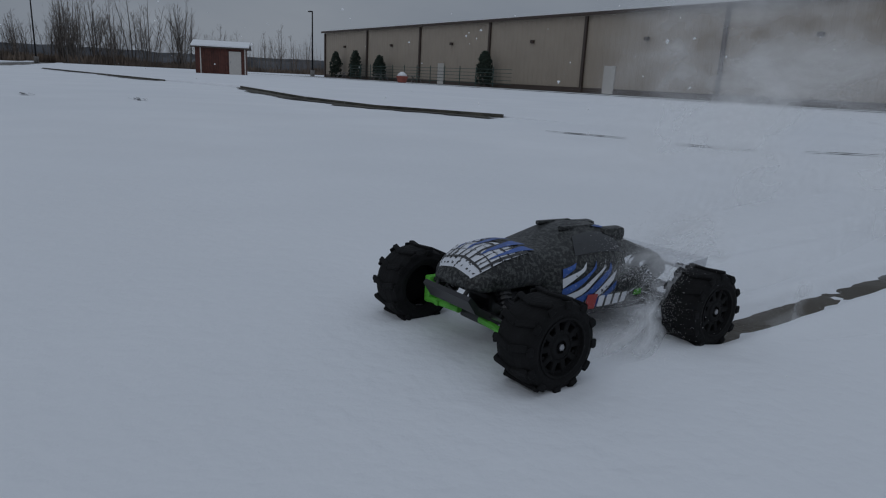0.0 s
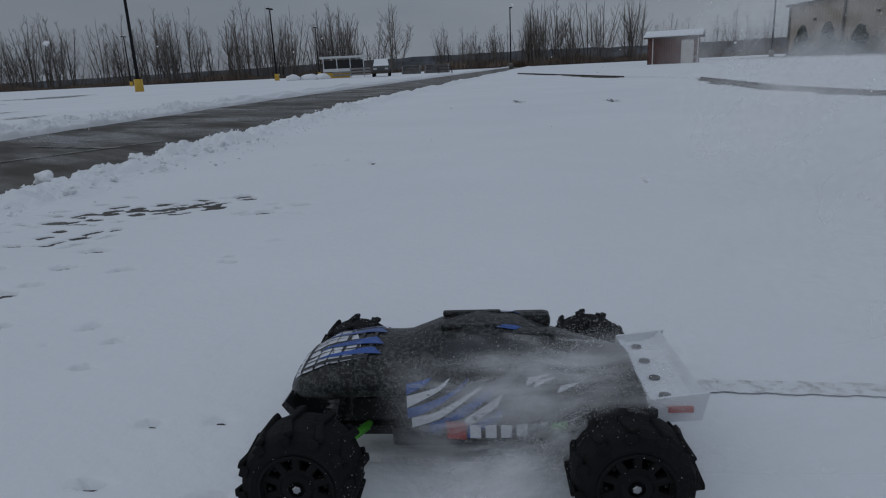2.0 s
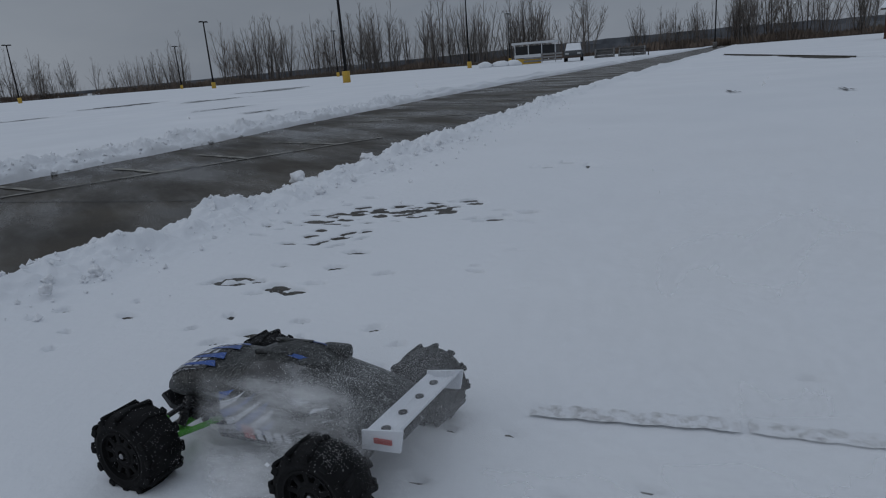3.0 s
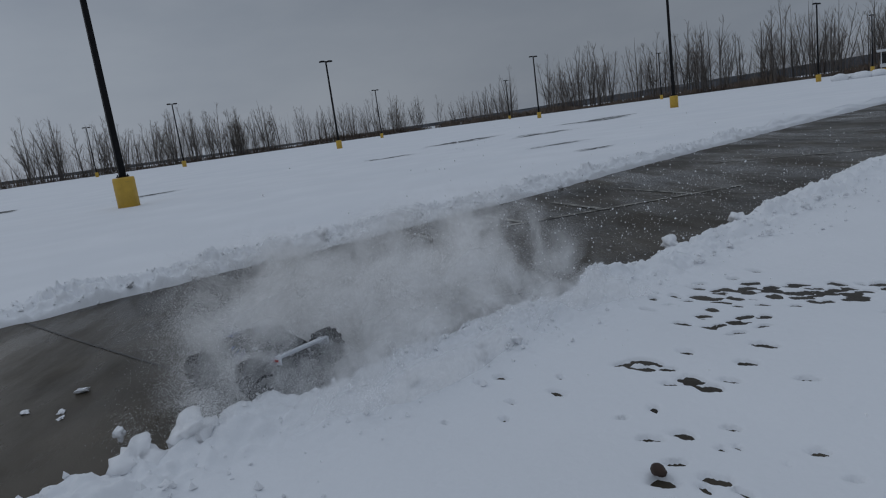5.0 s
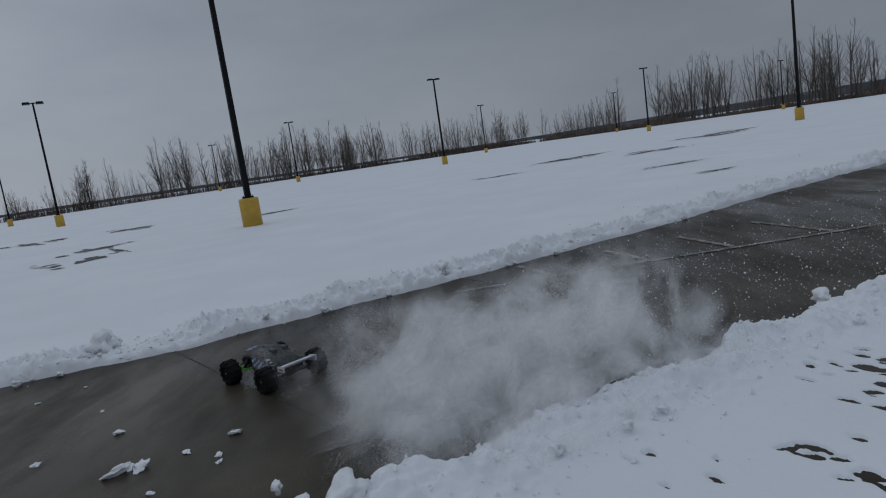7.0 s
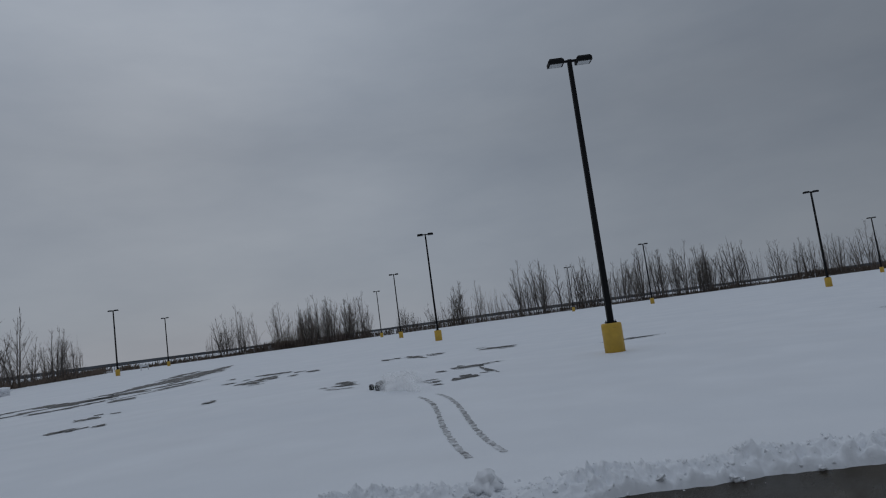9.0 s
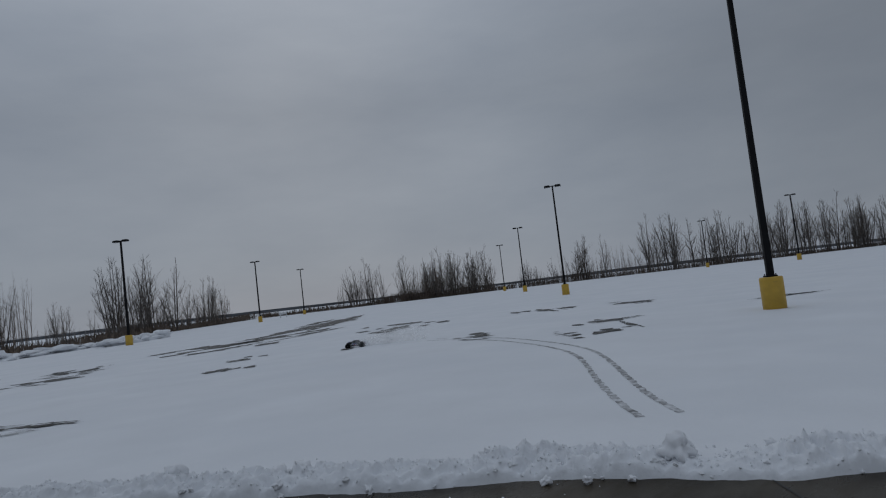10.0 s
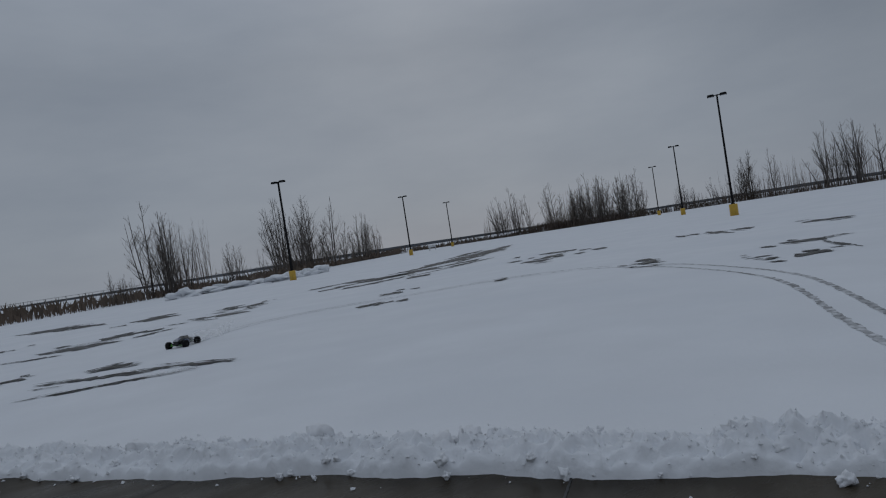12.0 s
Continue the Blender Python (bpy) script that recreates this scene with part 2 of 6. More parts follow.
def tube(bm, p0, p1, r0, r1=None, n=8, caps=True):
    """A tapered rod from p0 to p1."""
    p0, p1 = Vector(p0), Vector(p1)
    r1 = r0 if r1 is None else r1
    d = (p1 - p0).normalized()
    a = d.orthogonal().normalized()
    b = d.cross(a)
    rings = []
    for p, r in ((p0, r0), (p1, r1)):
        rings.append([bm.verts.new(p + r * (math.cos(2 * math.pi * k / n) * a + math.sin(2 * math.pi * k / n) * b)) for k in range(n)])
    for k in range(n):
        bm.faces.new((rings[0][k], rings[0][(k + 1) % n], rings[1][(k + 1) % n], rings[1][k]))
    if caps:
        bm.faces.new(rings[0][::-1])
        bm.faces.new(rings[1])
    return bm


def lathe(bm, profile, n=24, axis="z", m=None, caps=True):
    """Turns (radius, height) pairs round an axis."""
    m = m or Matrix()
    rings = []
    for r, h in profile:
        ring = []
        for k in range(n):
            a = 2 * math.pi * k / n
            v = (r * math.cos(a), r * math.sin(a), h) if axis == "z" else (r * math.cos(a), h, r * math.sin(a))
            ring.append(bm.verts.new(m @ Vector(v)))
        rings.append(ring)
    for a, b in zip(rings, rings[1:]):
        for k in range(n):
            bm.faces.new((a[k], a[(k + 1) % n], b[(k + 1) % n], b[k]))
    if caps:
        bm.faces.new(rings[0])
        bm.faces.new(rings[-1])
    return bm


def loft(bm, sections, close=True):
    rings = [[bm.verts.new(p) for p in s] for s in sections]
    n = len(rings[0])
    for a, b in zip(rings, rings[1:]):
        for k in range(n if close else n - 1):
            bm.faces.new((a[k], a[(k + 1) % n], b[(k + 1) % n], b[k]))
    if close:
        bm.faces.new(rings[0])
        bm.faces.new(rings[-1])
    return bm


def lump(bm, c, s, rng, sub=2, rough=0.25):
    """A rough lump of snow or ice."""
    r = bmesh.ops.create_icosphere(bm, subdivisions=sub, radius=1.0)
    o = Vector((rng.uniform(-50, 50), rng.uniform(-50, 50), rng.uniform(-50, 50)))
    for v in r["verts"]:
        k = 1 + rough * noise.noise(v.co * 1.3 + o) + rough * 0.6 * noise.noise(v.co * 3.1 + o)
        v.co = Vector(c) + Vector((v.co.x * s[0] * k, v.co.y * s[1] * k, v.co.z * s[2] * k))
    return bm


# ---- ground: the cleared drive runs along ALONG, ACROSS points to the far lot ----
ALONG = Vector((-0.550, 0.835))
ACROSS = Vector((-0.835, -0.550))
ROAD_NEAR, ROAD_FAR = 1.55, 5.50
SNOW = 0.02


def place(s, q, z=0.0):
    p = ALONG * s + ACROSS * q
    return Vector((p.x, p.y, z))


def hashed(ix, iy, seed):
    h = (ix.astype(np.int64) * 374761393 + iy.astype(np.int64) * 668265263 + seed * 974634713) & 0x7FFFFFFF
    h = ((h ^ (h >> 13)) * 1274126177) & 0x7FFFFFFF
    return ((h ^ (h >> 16)) & 0xFFFF) / 65535.0


def lattice(x, y, seed=0):
    ix, iy = np.floor(x), np.floor(y)
    fx, fy = x - ix, y - iy
    fx, fy = fx * fx * (3 - 2 * fx), fy * fy * (3 - 2 * fy)
    a, b = hashed(ix, iy, seed), hashed(ix + 1, iy, seed)
    c, d = hashed(ix, iy + 1, seed), hashed(ix + 1, iy + 1, seed)
    return (a * (1 - fx) + b * fx) * (1 - fy) + (c * (1 - fx) + d * fx) * fy - 0.5


def fractal(x, y, octaves=4, seed=0):
    v, k = 0.0, 1.0
    for o in range(octaves):
        v = v + k * lattice(x * 2 ** o, y * 2 ** o, seed + o)
        k *= 0.5
    return v


def step(x, a, b):
    t = np.clip((x - a) / (b - a), 0, 1)
    return t * t * (3 - 2 * t)


def graded(spans, reach, growth):
    """Grid lines: spans of (from, to, spacing), and ever wider ones beyond them."""
    mid = np.concatenate([np.arange(a, b - d * 0.5, d) for a, b, d in spans] + [[spans[-1][1]]])
    out, d, x = [], spans[-1][2], mid[-1]
    while x < reach:
        d *= growth
        x += d
        out.append(x)
    back, d, x = [], spans[0][2], mid[0]
    while x > -reach:
        d *= growth
        x -= d
        back.append(x)
    return np.concatenate([back[::-1], mid, out])


# holes trodden and thawed in the thin snow on the near side: centre x, y, spread, how many, length
HOLES = [(-2.80, 3.20, 0.10, 16, 0.045), (-3.17, 3.53, 0.11, 34, 0.052), (-2.90, 3.87, 0.11, 32, 0.052), (-2.41, 4.06, 0.10, 8, 0.05), (-3.44, 5.25, 0.12, 6, 0.07), (-2.33, 2.62, 0.08, 6, 0.04), (-2.13, 2.72, 0.04, 3, 0.05),
         (-1.85, 2.45, 0.12, 6, 0.034), (-1.66, 2.60, 0.08, 4, 0.034), (-1.55, 2.80, 0.12, 4, 0.030), (-1.46, 2.43, 0.05, 3, 0.038), (-2.15, 2.98, 0.12, 5, 0.038), (-1.87, 3.40, 0.14, 3, 0.03), (-1.40, 1.42, 0.09, 6, 0.042),
         (-0.80, 2.65, 0.12, 4, 0.022), (-2.30, 2.05, 0.20, 6, 0.032), (-1.30, 2.75, 0.05, 2, 0.022), (-0.55, 3.10, 0.15, 3, 0.026), (-3.30, 3.20, 0.12, 8, 0.04)]


def far_foot(s):
    """Where the far ridge begins, along the drive."""
    return np.interp(s, (-6.0, -3.0, 0.0, 1.6, 5.0, 7.5, 11.0, 20.0), (5.50, 5.58, 5.60, 5.34, 5.28, 5.34, 5.62, 6.10))


def dented(X, Y, Z):
    """Thawed holes: the snow falls away to the wet ground, or nearly."""
    rng = random.Random(11)
    for cx, cy, spread, count, size in HOLES:
        # the snow lies thinner round a cluster
        d2 = (X - cx) ** 2 + (Y - cy) ** 2
        Z -= 0.62 * np.maximum(Z, 0.0) * np.exp(-d2 / (9 * spread * spread)) * (1.0 if count > 10 else 0.3)
        for k in range(count):
            px, py = rng.gauss(cx, spread * 1.3), rng.gauss(cy, spread * 1.3)
            a = size * rng.uniform(0.42, 1.05)
            b = a * rng.uniform(0.35, 0.7)
            t = rng.gauss(0.72, 0.35)
            deep = rng.uniform(0.92, 1.0) if count > 10 else rng.uniform(0.6, 0.95)
            near = np.nonzero((abs(X - px) < 2.6 * a) & (abs(Y - py) < 2.6 * a))[0]
            dx, dy = X[near] - px, Y[near] - py
            e, f = (dx * math.cos(t) + dy * math.sin(t)) / a, (dy * math.cos(t) - dx * math.sin(t)) / b
            r = np.sqrt(e * e + f * f) + 0.9 * fractal(X[near] / 0.045, Y[near] / 0.045, 3, 71 + k)
            c = (1 - step(r, 0.95, 1.22)) * deep
            thin = (1 - step(r, 0.9, 1.9)) * 0.9
            Z[near] = Z[near] * (1 - thin) + 0.003 * thin
            Z[near] = Z[near] * (1 - c) - 0.016 * c


def snow_height(x, y, s, q):
    h = SNOW + 0.010 * fractal(x / 1.7, y / 1.7, 3, 3) + 0.003 * fractal((0.8 * x + 0.6 * y) / 0.3, (0.8 * y - 0.6 * x) / 0.3, 4, 9)
    # ridges pushed up along the drive
    jn = 0.22 * fractal(s / 0.5, s * 0 + 3.3, 5, 21)
    jf = 0.11 * fractal(s / 0.45, s * 0 + 8.1, 5, 33)
    n_edge = ROAD_NEAR + jn + 0.045 * np.clip(s - 3.5, 0, 14)
    f_edge = far_foot(s) + jf
    crumb = 1 - 2.2 * abs(fractal(s / 0.17, q / 0.17, 3, 41))
    grit = 1 - 2.2 * abs(fractal(s / 0.075, q / 0.075, 2, 47))
    clod = np.clip(0.45 + fractal(s / 0.34, q / 0.30, 3, 44) * 1.5, 0, 1.6)
    ridge_n = np.exp(-((q - n_edge + 0.17) / 0.20) ** 2) * (0.012 + 0.048 * clod + 0.044 * crumb + 0.030 * grit)
    apron_n = step(q, n_edge - 1.0, n_edge - 0.1) * (0.004 + 0.018 * clod * crumb + 0.004 * grit)
    ridge_f = np.exp(-((q - f_edge - 0.24) / 0.25) ** 4) * (0.020 + 0.036 * clod + 0.046 * crumb + 0.058 * grit)
    apron_f = (1 - step(q, f_edge + 0.35, f_edge + 0.95)) * (0.010 + 0.040 * clod * crumb + 0.020 * grit)
    ridge_f = ridge_f * (0.25 + 0.75 * step(q, f_edge - 0.02, f_edge + 0.26))
    near = q < (ROAD_NEAR + ROAD_FAR) / 2
    h = h + np.where(near, ridge_n + apron_n, ridge_f + apron_f)
    cut = np.where(near, step(q, n_edge - 0.05, n_edge + 0.03), 1 - step(q, f_edge - 0.03, f_edge + 0.05))
    h = h * (1 - cut) - 0.06 * cut
    # the truck's own gap in the far ridge
    gap = np.exp(-((s - 1.35) / 0.32) ** 2) * np.exp(-((q - 5.85) / 0.5) ** 2)
    h = np.where(near, h, np.where(h > 0.03, 0.03 + (h - 0.03) * (1 - 0.8 * gap), h))
    # ruts that lead up to where the truck comes into view
    fx, fy = math.cos(radians(221)), math.sin(radians(221))
    du, dv = (x - 0.884) * fx + (y - 3.721) * fy, -(x - 0.884) * fy + (y - 3.721) * fx
    back = step(-du, 0.20, 0.25)
    for off in (-0.21, 0.21):
        rut = np.exp(-((dv - off) / 0.050) ** 4) * back
        deep = np.clip((1.0 if off > 0 else 0.30) + (0.75 if off > 0 else 0.3) * fractal(x / 0.05, y / 0.05, 4, 61), 0, 1) * rut
        h = h * (1 - deep) - 0.010 * deep
        h += np.exp(-((abs(dv - off) - 0.085) / 0.025) ** 2) * back * 0.006
    return h


def make_ground():
    s = graded([(-10.5, -0.6, 0.025), (-0.6, 1.6, 0.022), (1.6, 5.6, 0.011), (5.6, 15.0, 0.05)], 2500, 1.13)
    q = graded([(-3.9, -3.1, 0.05), (-3.1, -0.5, 0.022), (-0.5, 1.8, 0.011), (1.8, 4.9, 0.1), (4.9, 6.8, 0.019)], 2500, 1.13)
    S, Q = np.meshgrid(s, q, indexing="ij")
    X, Y = ALONG.x * S + ACROSS.x * Q, ALONG.y * S + ACROSS.y * Q
    Z = snow_height(X.ravel(), Y.ravel(), S.ravel(), Q.ravel())
    dented(X.ravel(), Y.ravel(), Z)
    nv, nq = len(s) * len(q), len(q)
    co = np.stack([X.ravel(), Y.ravel(), Z], 1)
    i = np.arange(nv).reshape(len(s), nq)
    quads = np.stack([i[:-1, :-1], i[1:, :-1], i[1:, 1:], i[:-1, 1:]], -1).reshape(-1, 4)
    # leave the wide middle of the drive open: no snow lies there
    low = (Z[quads] < -0.05).all(1)
    quads = quads[~low]
    me = bpy.data.meshes.new("ground")
    me.vertices.add(nv)
    me.vertices.foreach_set("co", co.ravel())
    me.loops.add(quads.size)
    me.loops.foreach_set("vertex_index", quads.ravel())
    me.polygons.add(len(quads))
    me.polygons.foreach_set("loop_start", np.arange(0, quads.size, 4))
    me.polygons.foreach_set("loop_total", np.full(len(quads), 4))
    me.polygons.foreach_set("use_smooth", np.ones(len(quads), dtype=bool))
    me.update()
    me.validate()
    me.materials.append(M_SNOW)
    tagged(new("ground", me), "thin fresh snow over a wide flat parking lot", "snow", kind="structure")
    bm = bmesh.new()
    bmesh.ops.create_grid(bm, x_segments=60, y_segments=60, size=2600)
    part("pavement", bm, M_ASPHALT)
    tagged(bpy.data.objects["pavement"], "wet dark concrete of the drive under the snow", "pavement", kind="structure")


make_ground()


def strip(bm, pts, w, z, jag=0.0, seed=0, taper=0.0, every=None):
    """A flat ribbon with frayed edges along world points."""
    pts = [Vector((p[0], p[1])) for p in pts]
    every = every or max(0.03, w * 0.2)
    dense = []
    for a, b in zip(pts, pts[1:]):
        k = max(1, int((b - a).length / every))
        dense += [a.lerp(b, j / k) for j in range(k)]
    dense.append(pts[-1])
    rows, run = [], 0.0
    for j, p in enumerate(dense):
        d = (dense[min(j + 1, len(dense) - 1)] - dense[max(j - 1, 0)]).normalized()
        nrm = Vector((-d.y, d.x))
        f = j / max(1, len(dense) - 1)
        run = j * every
        k = 1 - taper * abs(2 * f - 1) ** 1.6

        def fray(o):
            u = run / w
            return max(0.02, 1 + jag * (noise.noise(Vector((u * 0.45, seed, o))) + 0.8 * noise.noise(Vector((u * 1.3, seed, o + 3))) + 0.6 * noise.noise(Vector((u * 3.7, seed, o + 5)))))
        l, r = w * 0.5 * k * fray(1.7), w * 0.5 * k * fray(9.2)
        rows.append((bm.verts.new((p.x + nrm.x * l, p.y + nrm.y * l, z)), bm.verts.new((p.x - nrm.x * r, p.y - nrm.y * r, z))))
    for a, b in zip(rows, rows[1:]):
        bm.faces.new((a[0], a[1], b[1], b[0]))
    return bm


def drive_marks():
    bm = bmesh.new()
    for k, pts in enumerate([[place(1.62, 5.5), place(1.86, 4.05), place(2.05, 3.0), place(2.3, 1.6)], [(-8.7, 3.4), (-6.5, 5.35), (-4.4, 7.2)], [(-7.6, 0.55), (-4.6, 2.95)],
                             [(-2.9, -4.6), (-0.6, -2.9)], [place(-1.3, 5.8), place(-1.2, 4.6), place(-1.0, 1.7)], [place(-4.2, 5.7), place(-4.5, 4.5)]]):
        strip(bm, pts, 0.014, 0.004, 0.6, k)
    part("pavement_joint", bm, M_CRACK)
    tagged(bpy.data.objects["pavement_joint"], "dark tarred joints across the wet concrete drive", "joint", kind="structure")
    bm = bmesh.new()
    for k, pts in enumerate([[(-6.3, 1.0), (-6.62, 3.0), (-6.85, 4.7), (-7.0, 5.7)], [(-7.53, 2.73), (-6.66, 3.04)], [(-7.83, 3.67), (-6.80, 3.95)], [(-7.28, 1.68), (-6.5, 2.03)], [(-8.2, 4.7), (-6.95, 5.05)],
                             [(-9.6, 6.7), (-8.3, 8.6)], [(-11.5, 10.2), (-9.5, 11.6)]]):
        strip(bm, pts, 0.07, 0.008, 0.5, k + 9)
    part("road_marking", bm, M_LINE)
    tagged(bpy.data.objects["road_marking"], "worn pale parking lines on the wet drive", "marking", kind="structure")


drive_marks()


def melt_patches():
    """Long thawed streaks on the far lot, each a sheet of bare wet ground."""
    rows = [((-18.65, -11.2), (-18.6, -9.9), 0.55), ((-18.2, -9.8), (-16.15, -7.95), 0.07), ((-15.5, -9.05), (-15.55, -8.3), 0.6), ((-15.35, -14.0), (-15.85, -12.7), 0.6), ((-15.05, -9.95), (-15.6, -9.6), 0.45),
            ((-19.1, -22.65), (-20.4, -22.0), 0.55), ((-20.6, -22.8), (-23.4, -24.4), 0.5), ((-23.4, -25.6), (-25.0, -26.1), 0.7), ((-9.0, -17.45), (-10.0, -17.95), 0.4), ((-11.4, -20.8), (-11.75, -19.85), 0.35),
            ((-12.9, -29.8), (-19.5, -32.4), 1.1), ((-16.5, -30.8), (-25.7, -34.3), 0.7), ((-24.0, -36.0), (-43.0, -52.4), 0.9), ((-9.4, -29.2), (-10.0, -28.7), 0.5), ((-13.6, -17.3), (-13.9, -17.0), 0.3),
            ((-1.1, -13.5), (-3.75, -12.6), 0.13), ((-1.45, -15.2), (-3.2, -13.55), 0.22), ((-3.2, -14.1), (-4.4, -12.4), 0.20), ((-2.3, -15.5), (-3.2, -15.7), 0.30), ((-0.9, -17.2), (-1.35, -16.8), 0.3),
            ((-1.6, -23.7), (-3.8, -22.6), 0.6), ((-3.4, -24.2), (-4.9, -25.2), 0.5), ((-6.5, -26.9), (-8.3, -25.0), 0.5), ((-8.0, -28.4), (-10.0, -28.8), 0.5), ((-5.3, -33.1), (-7.3, -31.9), 0.5), ((-1.6, -42.0), (-4.7, -35.5), 0.6), ((-0.4, -28.6), (-1.1, -28.0), 0.4),
            ((-28.0, -19.9), (-25.5, -16.9), 0.35), ((-27.0, -15.0), (-28.6, -14.0), 0.4), ((-24.0, -8.0), (-26.0, -6.0), 0.15),
            ((-31.0, 8.0), (-33.0, 11.0), 0.3), ((-36.0, 4.0), (-39.0, 9.0), 0.4), ((-20.0, 6.0), (-21.0, 8.4), 0.12), ((-42.0, 14.0), (-46.0, 20.0), 0.5), ((-28.0, 1.0), (-29.0, 3.0), 0.15), ((-16.0, 6.5), (-16.6, 7.7), 0.10), ((-4.6, 11.7), (-5.0, 12.2), 0.07), ((-6.2, 11.5), (-6.7, 12.0), 0.06)]
    rng = random.Random(23)
    for k, (a, b, w) in enumerate(rows):
        bm = bmesh.new()
        a, b = Vector(a), Vector(b)
        d = b - a
        o = Vector((-d.y, d.x)).normalized()
        w *= min(3.0, max(1.0, a.length / 10))
        strip(bm, [a, b], w * 0.7, SNOW + 0.014, 1.7, k * 3.1, 0.95, 0.06)
        for j in range(7):
            f, g = rng.uniform(-0.15, 0.6), rng.uniform(0.25, 0.6)
            off = o * w * rng.uniform(-1.3, 1.3)
            strip(bm, [a + d * f + off, a + d * (f + g) + off], w * rng.uniform(0.08, 0.38), SNOW + 0.0155 + 0.001 * j, 1.6, k * 5.3 + j, 0.98, 0.05)
        tagged(part("melt_patch", bm, M_MELT), "thawed streak of bare wet ground in the snow", "bare patch", kind="structure")


melt_patches()


# ---- lamp posts ----
def lamp_post(m, double=True, yellow=True, first=None):
    if first:
        return copy_thing(first, m)
    t = thing("street_lamp", m, "black steel lamp post on a round %s base in snow" % ("yellow" if yellow else "pale concrete"), "street lamp", "lot lamps" if double else "yard lamps")
    bm = bmesh.new()
    lathe(bm, [(0.30, -0.1), (0.30, 0.82), (0.292, 0.86), (0.27, 0.88), (0.02, 0.885)], 28)
    part("base", bm, M_YELLOW if yellow else M_KERB, t, "chipped yellow painted concrete base" if yellow else "", True)
    bm = bmesh.new()
    box(bm, (0, 0, 0.905), (0.30, 0.30, 0.04), None, 0.008)
    for sx in (-1, 1):
        for sy in (-1, 1):
            tube(bm, (sx * 0.11, sy * 0.11, 0.92), (sx * 0.11, sy * 0.11, 0.97), 0.018, n=6)
    part("base_plate", bm, M_POLE, t)
    bm = bmesh.new()
    h = 0.085
    loft(bm, [[(a * k, b * k, z) for a, b in ((-1, -1), (1, -1), (1, 1), (-1, 1))] for z, k in ((0.92, h), (1.05, h), (9.12, 0.062))])
    part("pole", bm, M_POLE, t)
    for side in ((-1, 1) if double else (1,)):
        bm = bmesh.new()
        box(bm, (0, side * 0.13, 9.08), (0.06, 0.26, 0.07), None, 0.006)
        part("arm", bm, M_POLE, t)
        bm = bmesh.new()
        loft(bm, [[(a * kx, side * (0.44 + b * ky), z) for a, b in ((-1, -1), (1, -1), (1, 1), (-1, 1))] for z, kx, ky in ((8.99, 0.2, 0.24), (9.10, 0.2, 0.24), (9.17, 0.15, 0.19))])
        hd = part("lamp_head", bm, M_POLE, t)
        bm = bmesh.new()
        box(bm, (0, side * 0.44, 8.982), (0.30, 0.38, 0.012))
        part("lens", bm, M_LENS, hd, "pale flat glass lens")
    return t


def lamps():
    turn = math.degrees(math.atan2(ALONG.y, ALONG.x)) - 90
    spots = [(-19.56, -5.88), (-46.44, -30.3), (-75.1, -56.0), (-102.0, -81.2), (-22.5, -59.2), (-52.1, -88.1), (-76.0, -112.0), (-47.86, 23.6), (-71.35, -2.8), (-99.5, -27.2),
             (-127.0, -51.0), (-76.8, 55.0), (-99.3, 25.9), (-129.0, 2.0), (-105.0, 84.0), (-131.0, 59.0), (-158.0, 33.0)]
    first = lamp_post(pose(*spots[0], 0, 0, 0, turn))
    for p in spots[1:]:
        lamp_post(pose(*p, 0, 0, 0, turn), first=first)
    one = lamp_post(pose(-28.2, 100.4, 0, 0, 0, 60), False, False)
    lamp_post(pose(-63.3, 89.3, 0, 0, 0, 20), first=one)


lamps()


# ---- trees and brush ----
def stem(bm, twigs, rng, foot, lean, h, r):
    """One slender stem with rising limbs, and twigs on the limbs."""
    n = 7
    pts, rad, d = [foot], [r], lean
    for k in range(n):
        pts.append(pts[-1] + d * (h / n))
        rad.append(r * (1 - (k + 1) / n) ** 0.8 + 0.012)
        d = (d + Vector((rng.uniform(-0.07, 0.07), rng.uniform(-0.07, 0.07), 0.03))).normalized()
    for k in range(n):
        tube(bm, pts[k], pts[k + 1], rad[k], rad[k + 1], 5, False)
    for _ in range(17):
        f = rng.uniform(0.14, 0.95)
        i = min(n - 1, int(f * n))
        p = pts[i].lerp(pts[i + 1], f * n - i)
        a, up = rng.uniform(0, 2 * math.pi), rng.uniform(0.8, 2.0)
        e = Vector((math.cos(a), math.sin(a), up)).normalized()
        long = h * rng.uniform(0.22, 0.42) * (1.05 - f) ** 0.7
        rb = max(0.014, rad[i] * 0.38)
        m = p + e * long * 0.5
        e2 = (e + Vector((0, 0, 0.35))).normalized()
        q = m + e2 * long * 0.5
        tube(bm, p, m, rb, rb * 0.7, 3, False)
        tube(bm, m, q, rb * 0.7, 0.006, 3, False)
        for _ in range(5):
            g = rng.uniform(0.2, 1.0)
            c = p.lerp(m, g * 2) if g < 0.5 else m.lerp(q, g * 2 - 1)
            b = rng.uniform(0, 2 * math.pi)
            t = (e2 + Vector((math.cos(b), math.sin(b), 0.3)) * rng.uniform(0.4, 0.9)).normalized()
            tube(twigs, c, c + t * long * rng.uniform(0.22, 0.48), 0.011, 0.004, 3, False)


